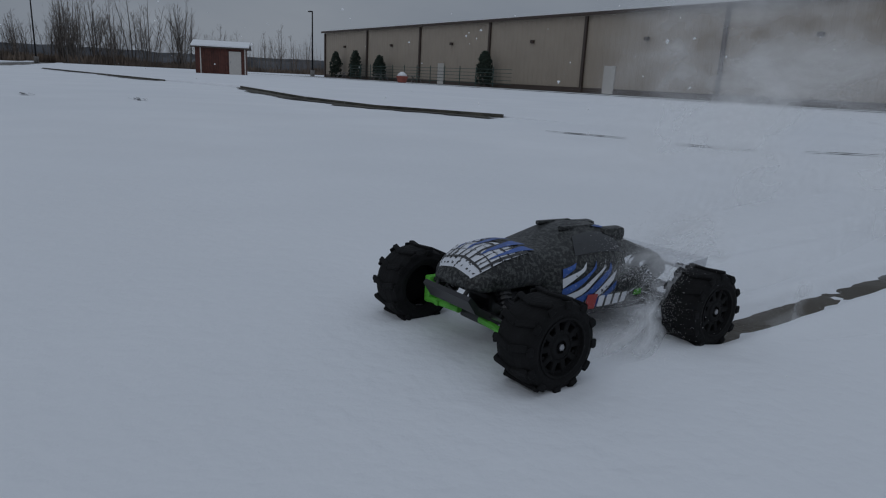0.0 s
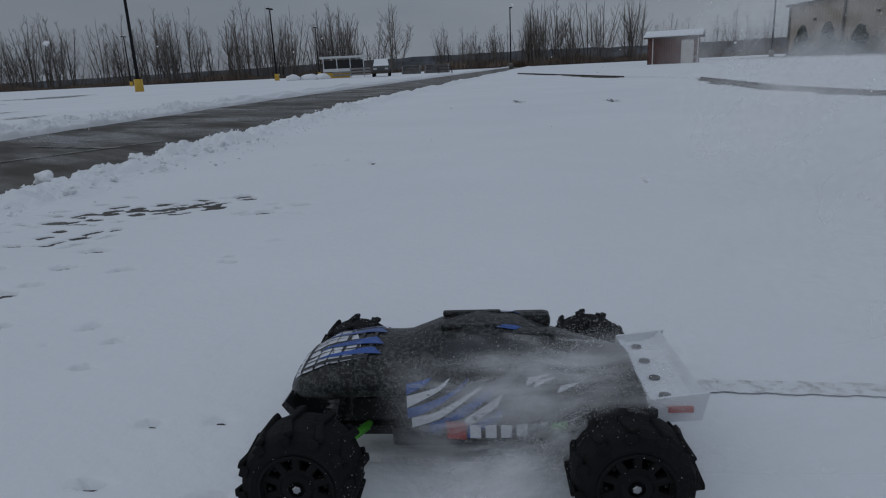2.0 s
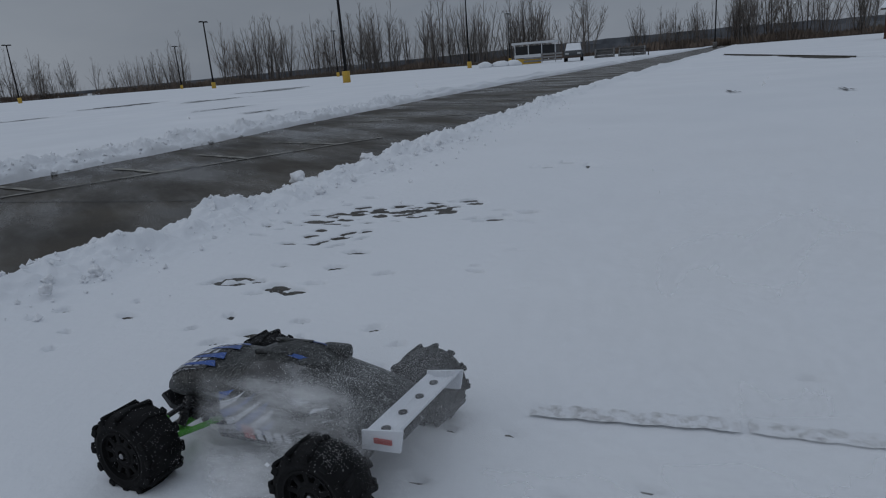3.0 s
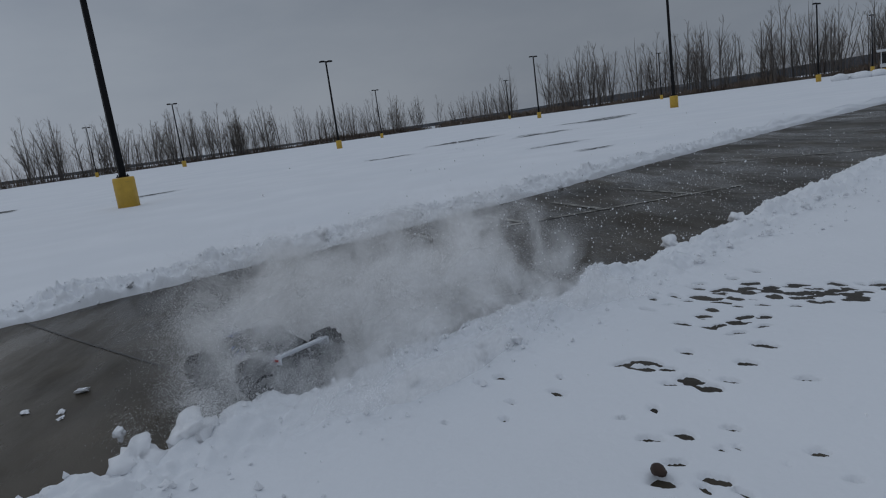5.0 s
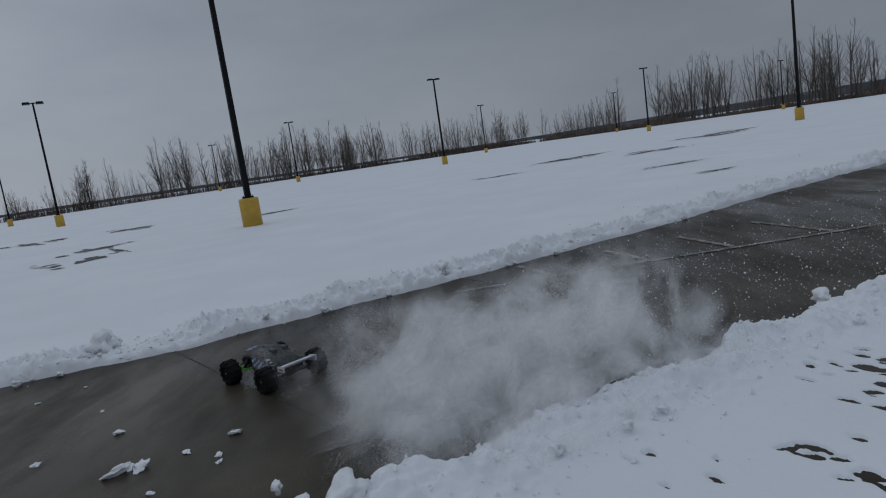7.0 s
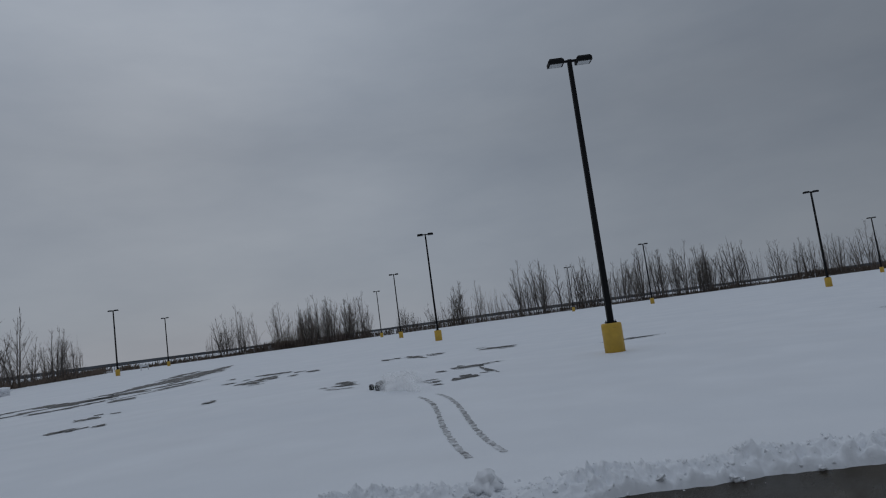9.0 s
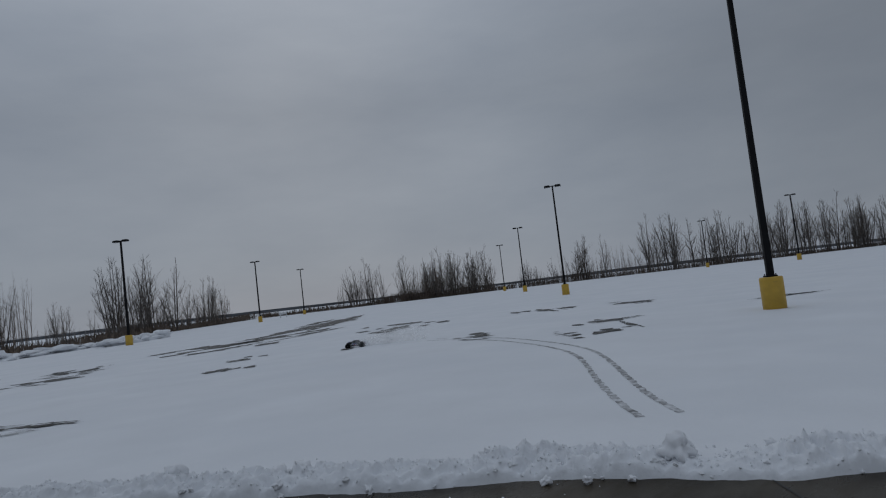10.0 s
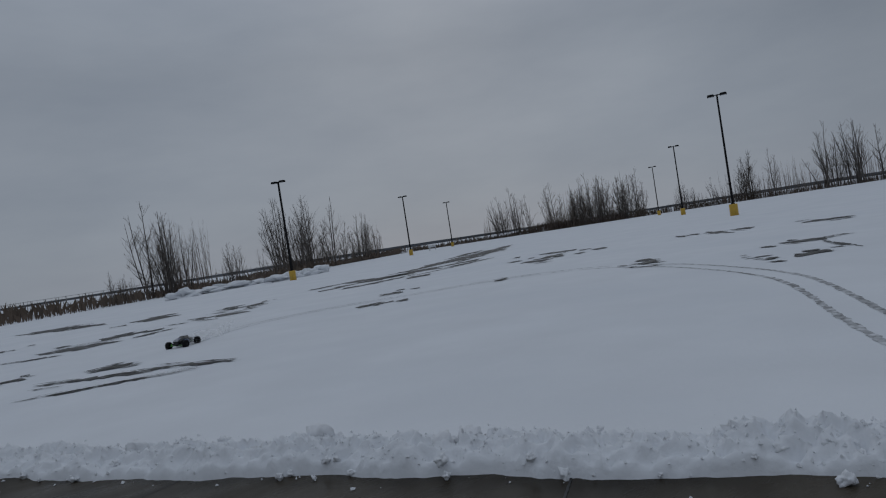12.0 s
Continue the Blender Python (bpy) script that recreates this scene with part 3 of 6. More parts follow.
def tree(seed, h):
    rng = random.Random(seed)
    t = thing("tree", pose(0, 0, -50), "tall slender bare tree at the edge of the lot", "tree", "trees round the lot")
    bm, tw = bmesh.new(), bmesh.new()
    for k in range(2 + seed % 3):
        a = rng.uniform(0, 2 * math.pi)
        lean = Vector((0.13 * k * math.cos(a) + rng.uniform(-0.04, 0.04), 0.13 * k * math.sin(a) + rng.uniform(-0.04, 0.04), 1)).normalized()
        stem(bm, tw, rng, Vector((0.35 * k * math.cos(a), 0.35 * k * math.sin(a), -0.2)), lean, h * (1 - 0.11 * k), 0.085 - 0.012 * k)
    part("trunk", bm, M_WOOD, t)
    part("crown", tw, M_TWIG, t)
    return t


EDGE = [(60, -52), (0, -69), (-24, -84), (-79, -135), (-125, -95), (-188, -22), (-206, 18), (-118, 104), (-86, 128), (-40, 172)]


# stands of trees along that edge: from, to, how many, depth, height
SOUTH = [(-11.0, -76.5, -14.8, -79.0, 8, 3, 3.4), (-15.4, -79.5, -22.0, -83.5, 7, 3, 9.6), (-24.0, -85.0, -29.5, -90.0, 4, 3, 5.2), (-33.0, -93.0, -36.5, -96.5, 3, 3, 4.0), (-39.0, -98.5, -50.0, -109.0, 11, 5, 11.0),
         (-50.0, -109.0, -68.0, -125.0, 12, 5, 8.0), (-93.0, -123.5, -102.0, -116.0, 8, 5, 8.8), (-104.0, -114.0, -121.0, -99.0, 34, 8, 9.5), (-125.0, -95.0, -132.0, -87.0, 7, 6, 6.0)]
WEST = [(-132.0, -87.0, -188.0, -22.0, 62, 8, 11.5), (-188.0, -22.0, -206.0, 18.0, 24, 9, 10.5), (-206.0, 18.0, -190.0, 34.0, 10, 9, 10.5), (-188.0, 36.0, -184.0, 40.0, 3, 3, 12.5), (-178.0, 46.0, -134.0, 88.0, 46, 9, 14.0),
        (-134.0, 88.0, -110.0, 110.0, 27, 9, 13.2), (-104.0, 114.5, -90.0, 125.0, 14, 8, 8.5), (-88.0, 127.0, -68.0, 145.0, 26, 9, 13.5), (-66.0, 147.0, -30.0, 178.0, 12, 9, 9.0)]
GROVES = SOUTH + WEST


def edge_points(step_m, rng, deep):
    for a, b in zip(EDGE, EDGE[1:]):
        a, b = Vector(a), Vector(b)
        d = b - a
        nrm = Vector((d.y, -d.x)).normalized()
        if nrm.dot(a + b) < 0:
            nrm = -nrm
        k = int(d.length / step_m)
        for j in range(k):
            yield a + d * ((j + rng.random()) / k) + nrm * rng.uniform(0, deep)


def woods():
    rng = random.Random(5)
    kinds = [tree(s, h) for s, h in ((1, 10.0), (2, 10.5), (3, 9.5), (4, 11.0), (5, 9.0), (6, 10.0), (7, 8.5), (8, 10.5), (9, 9.5))]
    used = set()
    for x0, y0, x1, y1, count, deep, tall in GROVES:
        a, b = Vector((x0, y0)), Vector((x1, y1))
        out = Vector((b.y - a.y, a.x - b.x)).normalized()
        out = out if out.dot(a + b) > 0 else -out
        for j in range(count):
            p = a.lerp(b, rng.random()) + out * rng.uniform(0, deep)
            k = rng.randrange(len(kinds))
            sc = rng.uniform(0.85, 1.22) * tall / 10
            m = pose(p.x, p.y, 0, 0, 0, rng.uniform(0, 360))
            if k not in used:
                used.add(k)
                kinds[k].matrix_basis = m
                kinds[k].scale = (sc, sc, sc)
            else:
                o = copy_thing(kinds[k], m)
                o.scale = (sc, sc, sc)
    # thickets between the trees: thin stems with a few twigs each
    verts, faces = [], []

    def sliver(p, q, r):
        i = len(verts)
        a = rng.uniform(0, 6.28)
        u = Vector((math.cos(a), math.sin(a), 0)) * r
        v = Vector((-math.sin(a), math.cos(a), 0)) * r
        verts.extend((tuple(p + u), tuple(p - u * 0.5 + v * 0.87), tuple(p - u * 0.5 - v * 0.87), tuple(q)))
        faces.extend(((i, i + 1, i + 3), (i + 1, i + 2, i + 3), (i + 2, i, i + 3)))
    for x0, y0, x1, y1, count, deep, tall in GROVES:
        a, b = Vector((x0, y0)), Vector((x1, y1))
        out = Vector((b.y - a.y, a.x - b.x)).normalized()
        out = out if out.dot(a + b) > 0 else -out
        for j in range(int((b - a).length * (52 if count == 34 else 10))):
            p = a.lerp(b, rng.random()) + out * rng.uniform(0, deep)
            h = tall * rng.uniform(0.22, 0.92) * (0.75 + 0.8 * max(-0.4, noise.noise(Vector((p.x * 0.09, p.y * 0.09, 7.7)))))
            foot = Vector((p.x, p.y, -0.1))
            top = foot + Vector((rng.uniform(-0.05, 0.05) * h, rng.uniform(-0.05, 0.05) * h, h))
            sliver(foot, top, 0.040)
            for _ in range(8):
                f = rng.uniform(0.2, 0.9)
                k = foot.lerp(top, f)
                sliver(k, k + Vector((rng.uniform(-0.17, 0.17) * h, rng.uniform(-0.17, 0.17) * h, rng.uniform(0.15, 0.32) * h)) * (1.1 - f), 0.014)
    me = bpy.data.meshes.new("thicket")
    me.from_pydata(verts, [], faces)
    me.materials.append(M_TWIG)
    tagged(new("thicket", me), "bare brown thicket between the trees of the lot edge", "thicket", kind="stuff")
    # undergrowth: a ragged band of thin stems
    verts, faces = [], []
    for p in edge_points(0.016, rng, 9):
        if p.y < 0 and p.x > -40 and rng.random() < 0.6:
            continue
        tall = 0.5 + (1.9 * max(0.0, 0.45 + noise.noise(Vector((p.x * 0.08, p.y * 0.08, 0.5)))) + 0.5 * max(0.0, noise.noise(Vector((p.x * 0.5, p.y * 0.5, 2.5))))) * rng.uniform(0.3, 1.2)
        a = rng.uniform(0, 6.28)
        w = rng.uniform(0.012, 0.036)
        if p.y < 0 and p.x > -40:
            w, tall = w * 0.55, tall * 0.75
        i = len(verts)
        lean = rng.uniform(-0.45, 0.45)
        verts += [(p.x - w * math.cos(a), p.y - w * math.sin(a), -0.1), (p.x + w * math.cos(a), p.y + w * math.sin(a), -0.1), (p.x + lean, p.y + lean * 0.5, tall),
                  (p.x - w * math.sin(a) * 1.5, p.y + w * math.cos(a) * 1.5, tall * 0.6)]
        faces += [(i, i + 1, i + 2), (i, i + 3, i + 2), (i, i + 1, i + 3)]
    me = bpy.data.meshes.new("undergrowth")
    me.from_pydata(verts, [], faces)
    me.materials.append(M_BRUSH)
    tagged(new("undergrowth", me), "dark leafless brush along the edge of the lot", "brush", kind="stuff")


woods()


def far_ridge():
    """Low wooded hills at the horizon."""
    verts, faces = [], []
    n = 260
    for ring, (dist, base) in enumerate(((620, 9), (980, 20))):
        start = len(verts)
        for k in range(n + 1):
            a = radians(-40 + 300 * k / n) + 0.0
            x, y = -dist * math.sin(a), dist * math.cos(a)
            h = base * (0.55 + 0.8 * (noise.noise(Vector((a * 2.3, ring * 7, 0.2))) + 0.5)) + 1.6 * noise.noise(Vector((a * 60, ring, 3)))
            h *= 0.15 + 0.95 * math.exp(-((a - radians(34)) / radians(34)) ** 2)
            verts += [(x, y, -1), (x, y, max(1.5, h))]
        for k in range(n):
            i = start + 2 * k
            faces.append((i, i + 2, i + 3, i + 1))
    me = bpy.data.meshes.new("backdrop")
    me.from_pydata(verts, [], faces)
    me.materials.append(M_HILL)
    tagged(new("backdrop", me), "low wooded hills far behind the lot", "hills", kind="structure")


far_ridge()


# ---- hall and shed ----
def hall():
    a, b = Vector((-24.83, 95.08)), Vector((46.0, 9.7))
    d = (b - a)
    length = d.length
    m = Matrix.Translation((a.x, a.y, 0)) @ Matrix.Rotation(math.atan2(d.y, d.x), 4, "Z")
    t = thing("hall", m, "long low tan metal hall with brown trim and snowy roof", "building")
    deep, h = 24.0, 6.0
    # ribbed siding: one folded sheet
    bm = bmesh.new()
    n = int(length / 0.6)
    fold = []
    for k in range(n):
        x = k * 0.6
        fold += [(x, 0.03), (x + 0.28, 0.03), (x + 0.32, 0.0), (x + 0.56, 0.0)]
    fold.append((length, 0.03))
    rows = [[bm.verts.new((x, y, z)) for x, y in fold] for z in (0.0, h)]
    for k in range(len(fold) - 1):
        bm.faces.new((rows[0][k], rows[0][k + 1], rows[1][k + 1], rows[1][k]))
    part("front_wall", bm, M_WALL, t)
    bm = bmesh.new()
    box(bm, (length / 2, deep / 2 + 0.06, h / 2), (length, deep, h - 0.05))
    part("wall", bm, M_WALL, t)
    bm = bmesh.new()
    loft(bm, [[(x, -0.35, h - 0.02), (x, deep / 2, h + 1.5), (x, deep + 0.35, h - 0.02), (x, deep + 0.35, h + 0.14), (x, deep / 2, h + 1.66), (x, -0.35, h + 0.14)] for x in (-0.3, length + 0.3)])
    part("roof", bm, M_SLUSH, t, "low metal roof under snow")
    bm = bmesh.new()
    box(bm, (length / 2, -0.40, h - 0.06), (length + 0.6, 0.16, 0.22))
    part("gutter", bm, M_BROWN, t)
    for k in range(9):
        bm = bmesh.new()
        box(bm, (0.35 + 12.2 * k if k else 0.2, -0.12, h / 2 - 0.1), (0.26, 0.14, h - 0.2))
        part("downpipe", bm, M_BROWN, t)
    for k in range(8):
        bm = bmesh.new()
        box(bm, (6.4 + 12.2 * k, -0.16, 4.0), (0.34, 0.24, 0.26), None, 0.03)
        part("wall_light", bm, M_BROWN, t)
    bm = bmesh.new()
    box(bm, (length / 2, -0.05, 0.2), (length, 0.1, 0.4))
    part("plinth", bm, M_BROWN, t)
    for k, x in enumerate((29.0, 52.0)):
        bm = bmesh.new()
        box(bm, (x, -0.07, 1.05), (1.1, 0.1, 2.1))
        part("door", bm, M_DOOR, t)
    return m


HALL = hall()


def shrub(m, h, seed):
    rng = random.Random(seed)
    t = thing("shrub", m, "dark clipped evergreen shrub against the tan wall", "shrub", "shrubs by the hall")
    bm = bmesh.new()
    for _ in range(1100):
        f = rng.random() ** 0.8
        z = 0.15 + f * h
        r = (0.78 * math.sin(min(1, (1 - f) * 1.6 + 0.12) * 1.57)) * math.sqrt(rng.uniform(0.02, 1))
        a = rng.uniform(0, 6.28)
        c = Vector((r * math.cos(a), r * math.sin(a), z))
        s = rng.uniform(0.10, 0.2)
        v = [bm.verts.new(c + Vector((rng.uniform(-s, s), rng.uniform(-s, s), rng.uniform(-s, s)))) for _ in range(4)]
        for i, j, k in ((0, 1, 2), (0, 1, 3), (0, 2, 3), (1, 2, 3)):
            bm.faces.new((v[i], v[j], v[k]))
    part("crown", bm, M_GREEN, t)
    bm = bmesh.new()
    tube(bm, (0, 0, -0.1), (0, 0, 0.6), 0.08, 0.06)
    part("trunk", bm, M_WOOD, t)


def hall_front():
    def at(x, y, z=0):
        return HALL @ Matrix.Translation((x, y, z))
    for k, (x, h) in enumerate(((6.2, 3.1), (11.8, 3.2), (18.0, 2.6), (38.0, 3.0))):
        shrub(at(x, -1.3), h, 40 + k)
    # a pen of green tube panels
    t = thing("metal_fence", at(14.0, -3.0), "green tubular steel fence panels in front of the hall", "fence")
    for k in range(12):
        bm = bmesh.new()
        x = 2.5 * k
        for z in (0.35, 0.65, 0.95, 1.25, 1.55):
            tube(bm, (x + 0.06, 0, z), (x + 2.44, 0, z), 0.022, n=6)
        part("rail_panel", bm, M_FENCE, t)
        bm = bmesh.new()
        tube(bm, (x, 0, -0.05), (x, 0, 1.75), 0.04, n=8)
        part("post", bm, M_FENCE, t)
    first = None
    for x in (10.5, 20.0, 27.0):
        if first:
            copy_thing(first, at(x, -2.2))
            continue
        first = thing("bench", at(x, -2.2), "weathered wooden picnic bench with snow on its boards", "bench", "benches by the hall")
        for z, w, y in ((0.74, 0.7, 0), (0.45, 0.25, -0.65), (0.45, 0.25, 0.65)):
            bm = bmesh.new()
            box(bm, (0, y, z), (1.8, w, 0.04))
            part("board", bm, M_GREYWOOD, first)
        for x2 in (-0.65, 0.65):
            bm = bmesh.new()
            tube(bm, (x2, -0.7, -0.03), (x2, -0.2, 0.72), 0.04, n=6)
            tube(bm, (x2, 0.7, -0.03), (x2, 0.2, 0.72), 0.04, n=6)
            part("leg", bm, M_GREYWOOD, first)
    t = thing("planter", at(32.0, -6.5), "red clay planter heaped with snow", "planter")
    bm = bmesh.new()
    lathe(bm, [(0.36, -0.03), (0.40, 0.05), (0.56, 0.55), (0.60, 0.60), (0.52, 0.62)], 18)
    part("pot", bm, M_POT, t)
    bm = bmesh.new()
    lathe(bm, [(0.52, 0.60), (0.40, 0.80), (0.16, 0.98), (0.02, 1.02)], 14)
    part("snow_heap", bm, M_SLUSH, t, "heap of snow", True)
    # bare ground and walk in front of the hall
    bm = bmesh.new()
    strip(bm, [(HALL @ Vector((-3, -2.2, 0))).xy, (HALL @ Vector((30, -2.4, 0))).xy, (HALL @ Vector((80, -2.6, 0))).xy], 3.0, SNOW + 0.016, 0.3, 2)
    tagged(part("bare_border", bm, M_GRASS), "bare brown planting border along the hall", "border", kind="structure")
    bm = bmesh.new()
    strip(bm, [(HALL @ Vector((-14, -8.2, 0))).xy, (HALL @ Vector((30, -8.4, 0))).xy, (HALL @ Vector((80, -8.0, 0))).xy], 1.1, SNOW + 0.016, 0.7, 5)
    tagged(part("bare_walk", bm, M_MELT), "half-thawed walk in front of the hall", "walk", kind="structure")


hall_front()


def kerb_line():
    """A bed edged with a kerb, bare and dark along its foot."""
    line = [Vector((-26.4, 39.7)), Vector((-10.8, 24.2)), Vector((-6.8, 20.9)), Vector((-3.2, 15.2)), Vector((-1.4, 13.2)), Vector((0.7, 12.3)), Vector((2.4, 11.6))]
    bm = bmesh.new()
    rise = (0.5, 0.8, 0.9, 0.9, 0.8, 0.5, 0.05)
    loft(bm, [[(p.x, p.y, -0.05), (p.x, p.y, 0.09 * k), (p.x + 0.11, p.y + 0.11, 0.10 * k + 0.01), (p.x + 1.6, p.y + 1.6, 0.10 * k + 0.015), (p.x + 3.6, p.y + 3.6, -0.02)] for p, k in zip(line, rise)])
    tagged(part("kerb", bm, M_SNOW), "low snow-covered kerb edging a bed", "kerb", kind="structure")
    for a, b, w in (((-6.8, 20.7), (-3.2, 14.8), 0.55), ((-3.6, 15.2), (0.6, 11.9), 0.8), ((-26.0, 39.0), (-18.0, 31.2), 0.5), ((-17.0, 30.2), (-10.9, 23.9), 0.7), ((1.2, 9.8), (2.0, 9.4), 0.08), ((2.4, 9.0), (3.1, 8.75), 0.08), ((3.6, 8.9), (4.4, 9.0), 0.07)):
        bm = bmesh.new()
        a, b = Vector(a), Vector(b)
        strip(bm, [a.lerp(b, f) for f in (0, 0.2, 0.4, 0.6, 0.8, 1)], w, SNOW + 0.015, 0.8, a.x, 0.7)
        tagged(part("bare_gutter", bm, M_GRASS), "bare dark gutter along the kerb", "gutter", kind="structure")
    bm = bmesh.new()
    for a, b in (((-6.8, 20.85), (-3.2, 15.15)), ((-3.2, 15.15), (-1.4, 13.15)), ((-1.4, 13.15), (0.7, 12.25)), ((-26.4, 39.65), (-10.8, 24.15))):
        a, b = Vector(a), Vector(b)
        d = (b - a).normalized()
        o = Vector((d.y, -d.x)) * 0.02
        o = o if o.x + o.y < 0 else -o
        v = [bm.verts.new((p.x + o.x, p.y + o.y, z)) for p, z in ((a, 0.0), (b, 0.0), (b, 0.075), (a, 0.075))]
        w = [bm.verts.new((p.x - o.x, p.y - o.y, z)) for p, z in ((a, 0.0), (b, 0.0), (b, 0.075), (a, 0.075))]
        bm.faces.new(v)
        for i in range(4):
            bm.faces.new((v[i], v[(i + 1) % 4], w[(i + 1) % 4], w[i]))
    tagged(part("kerb_face", bm, M_GRASS), "dark bare face of the kerb", "kerb", kind="structure")


kerb_line()


def shed():
    t = thing("shed", pose(-25.9, 63.6, 0, 0, 0, 18), "small red-brown wooden shed with a snowy roof", "shed")
    w, d, h = 4.3, 3.2, 2.35
    bm = bmesh.new()
    box(bm, (0, 0, h / 2 - 0.05), (w - 0.1, d - 0.1, h + 0.1))
    part("body", bm, M_BARN, t)
    n = 22
    for k in range(n):
        bm = bmesh.new()
        box(bm, (-w / 2 + (k + 0.5) * w / n, -d / 2 + 0.0, h / 2), (w / n - 0.02, 0.09, h), None, 0.008)
        part("board", bm, M_BARN, t)
    for k in range(15):
        bm = bmesh.new()
        box(bm, (-w / 2, -d / 2 + (k + 0.5) * d / 15, h / 2), (0.09, d / 15 - 0.02, h), None, 0.008)
        part("board", bm, M_BARN, t)
    bm = bmesh.new()
    loft(bm, [[(x, -d / 2 - 0.35, h - 0.1), (x, 0, h + 0.36), (x, d / 2 + 0.35, h - 0.1), (x, d / 2 + 0.35, h + 0.02), (x, 0, h + 0.5), (x, -d / 2 - 0.35, h + 0.02)] for x in (-w / 2 - 0.35, w / 2 + 0.35)])
    part("roof", bm, M_BROWN, t)
    bm = bmesh.new()
    loft(bm, [[(x, -d / 2 - 0.38, h + 0.03), (x, 0, h + 0.50), (x, d / 2 + 0.38, h + 0.03), (x, d / 2 + 0.38, h + 0.14), (x, 0, h + 0.62), (x, -d / 2 - 0.38, h + 0.14)] for x in (-w / 2 - 0.36, w / 2 + 0.36)])
    part("roof_snow", bm, M_SLUSH, t, "blanket of snow on the roof")
    bm = bmesh.new()
    box(bm, (1.25, -d / 2 - 0.07, 1.02), (1.05, 0.08, 2.04), None, 0.01)
    dr = part("door", bm, M_DOOR, t, "pale painted door")
    bm = bmesh.new()
    tube(bm, (0.85, -d / 2 - 0.12, 1.0), (0.85, -d / 2 - 0.12, 1.15), 0.025)
    part("handle", bm, M_STEEL, dr)
    for x in (-w / 2 + 0.42, w / 2 - 0.03):
        bm = bmesh.new()
        box(bm, (x, -d / 2 - 0.055, h / 2), (0.10, 0.05, h))
        part("trim_board", bm, M_DOOR, t)


shed()


# ---- parked things at the far end of the drive ----
def pickup():
    t = thing("pickup_truck", pose(-55.5, 54.3, 0, 0, 0, 315), "grey pickup truck with snow on windscreen and bonnet", "pickup truck")
    sec = [(2.6, 0.85, 0.45, 0.95), (2.5, 0.93, 0.40, 1.12), (1.2, 0.95, 0.40, 1.22), (0.6, 0.82, 0.40, 1.80), (-0.9, 0.82, 0.40, 1.85), (-1.1, 0.95, 0.40, 1.25), (-2.8, 0.95, 0.45, 1.22)]
    bm = bmesh.new()
    loft(bm, [[(x, -w, a), (x, w, a), (x, w, min(b, 1.15)), (x, w * 0.86, b), (x, -w * 0.86, b), (x, -w, min(b, 1.15))] for x, w, a, b in sec])
    part("body", bm, M_CAR, t)
    bm = bmesh.new()
    loft(bm, [[(2.45, -0.8, 1.15), (2.45, 0.8, 1.15), (2.45, 0.75, 1.2), (2.45, -0.75, 1.2)], [(1.2, -0.85, 1.24), (1.2, 0.85, 1.24), (1.2, 0.8, 1.32), (1.2, -0.8, 1.32)],
              [(0.6, -0.74, 1.80), (0.6, 0.74, 1.80), (0.6, 0.7, 1.90), (0.6, -0.7, 1.90)], [(-0.9, -0.74, 1.86), (-0.9, 0.74, 1.86), (-0.9, 0.7, 1.94), (-0.9, -0.7, 1.94)]])
    part("snow_cover", bm, M_SLUSH, t, "snow on bonnet, windscreen and roof")
    for y in (-0.62, 0.62):
        bm = bmesh.new()
        box(bm, (2.60, y, 0.85), (0.06, 0.36, 0.18), None, 0.01)
        part("headlight", bm, M_LENS, t)
    bm = bmesh.new()
    box(bm, (2.66, 0, 0.52), (0.12, 1.8, 0.22), None, 0.03)
    part("bumper", bm, M_BROWN, t)
    for x in (1.75, -1.75):
        for y in (-0.86, 0.86):
            bm = bmesh.new()
            lathe(bm, [(0.2, -0.12), (0.36, -0.13), (0.40, -0.09), (0.40, 0.09), (0.36, 0.13), (0.2, 0.12)], 20, "y", Matrix.Translation((x, y, 0.40)))
            part("wheel", bm, M_TYRE, t)


pickup()


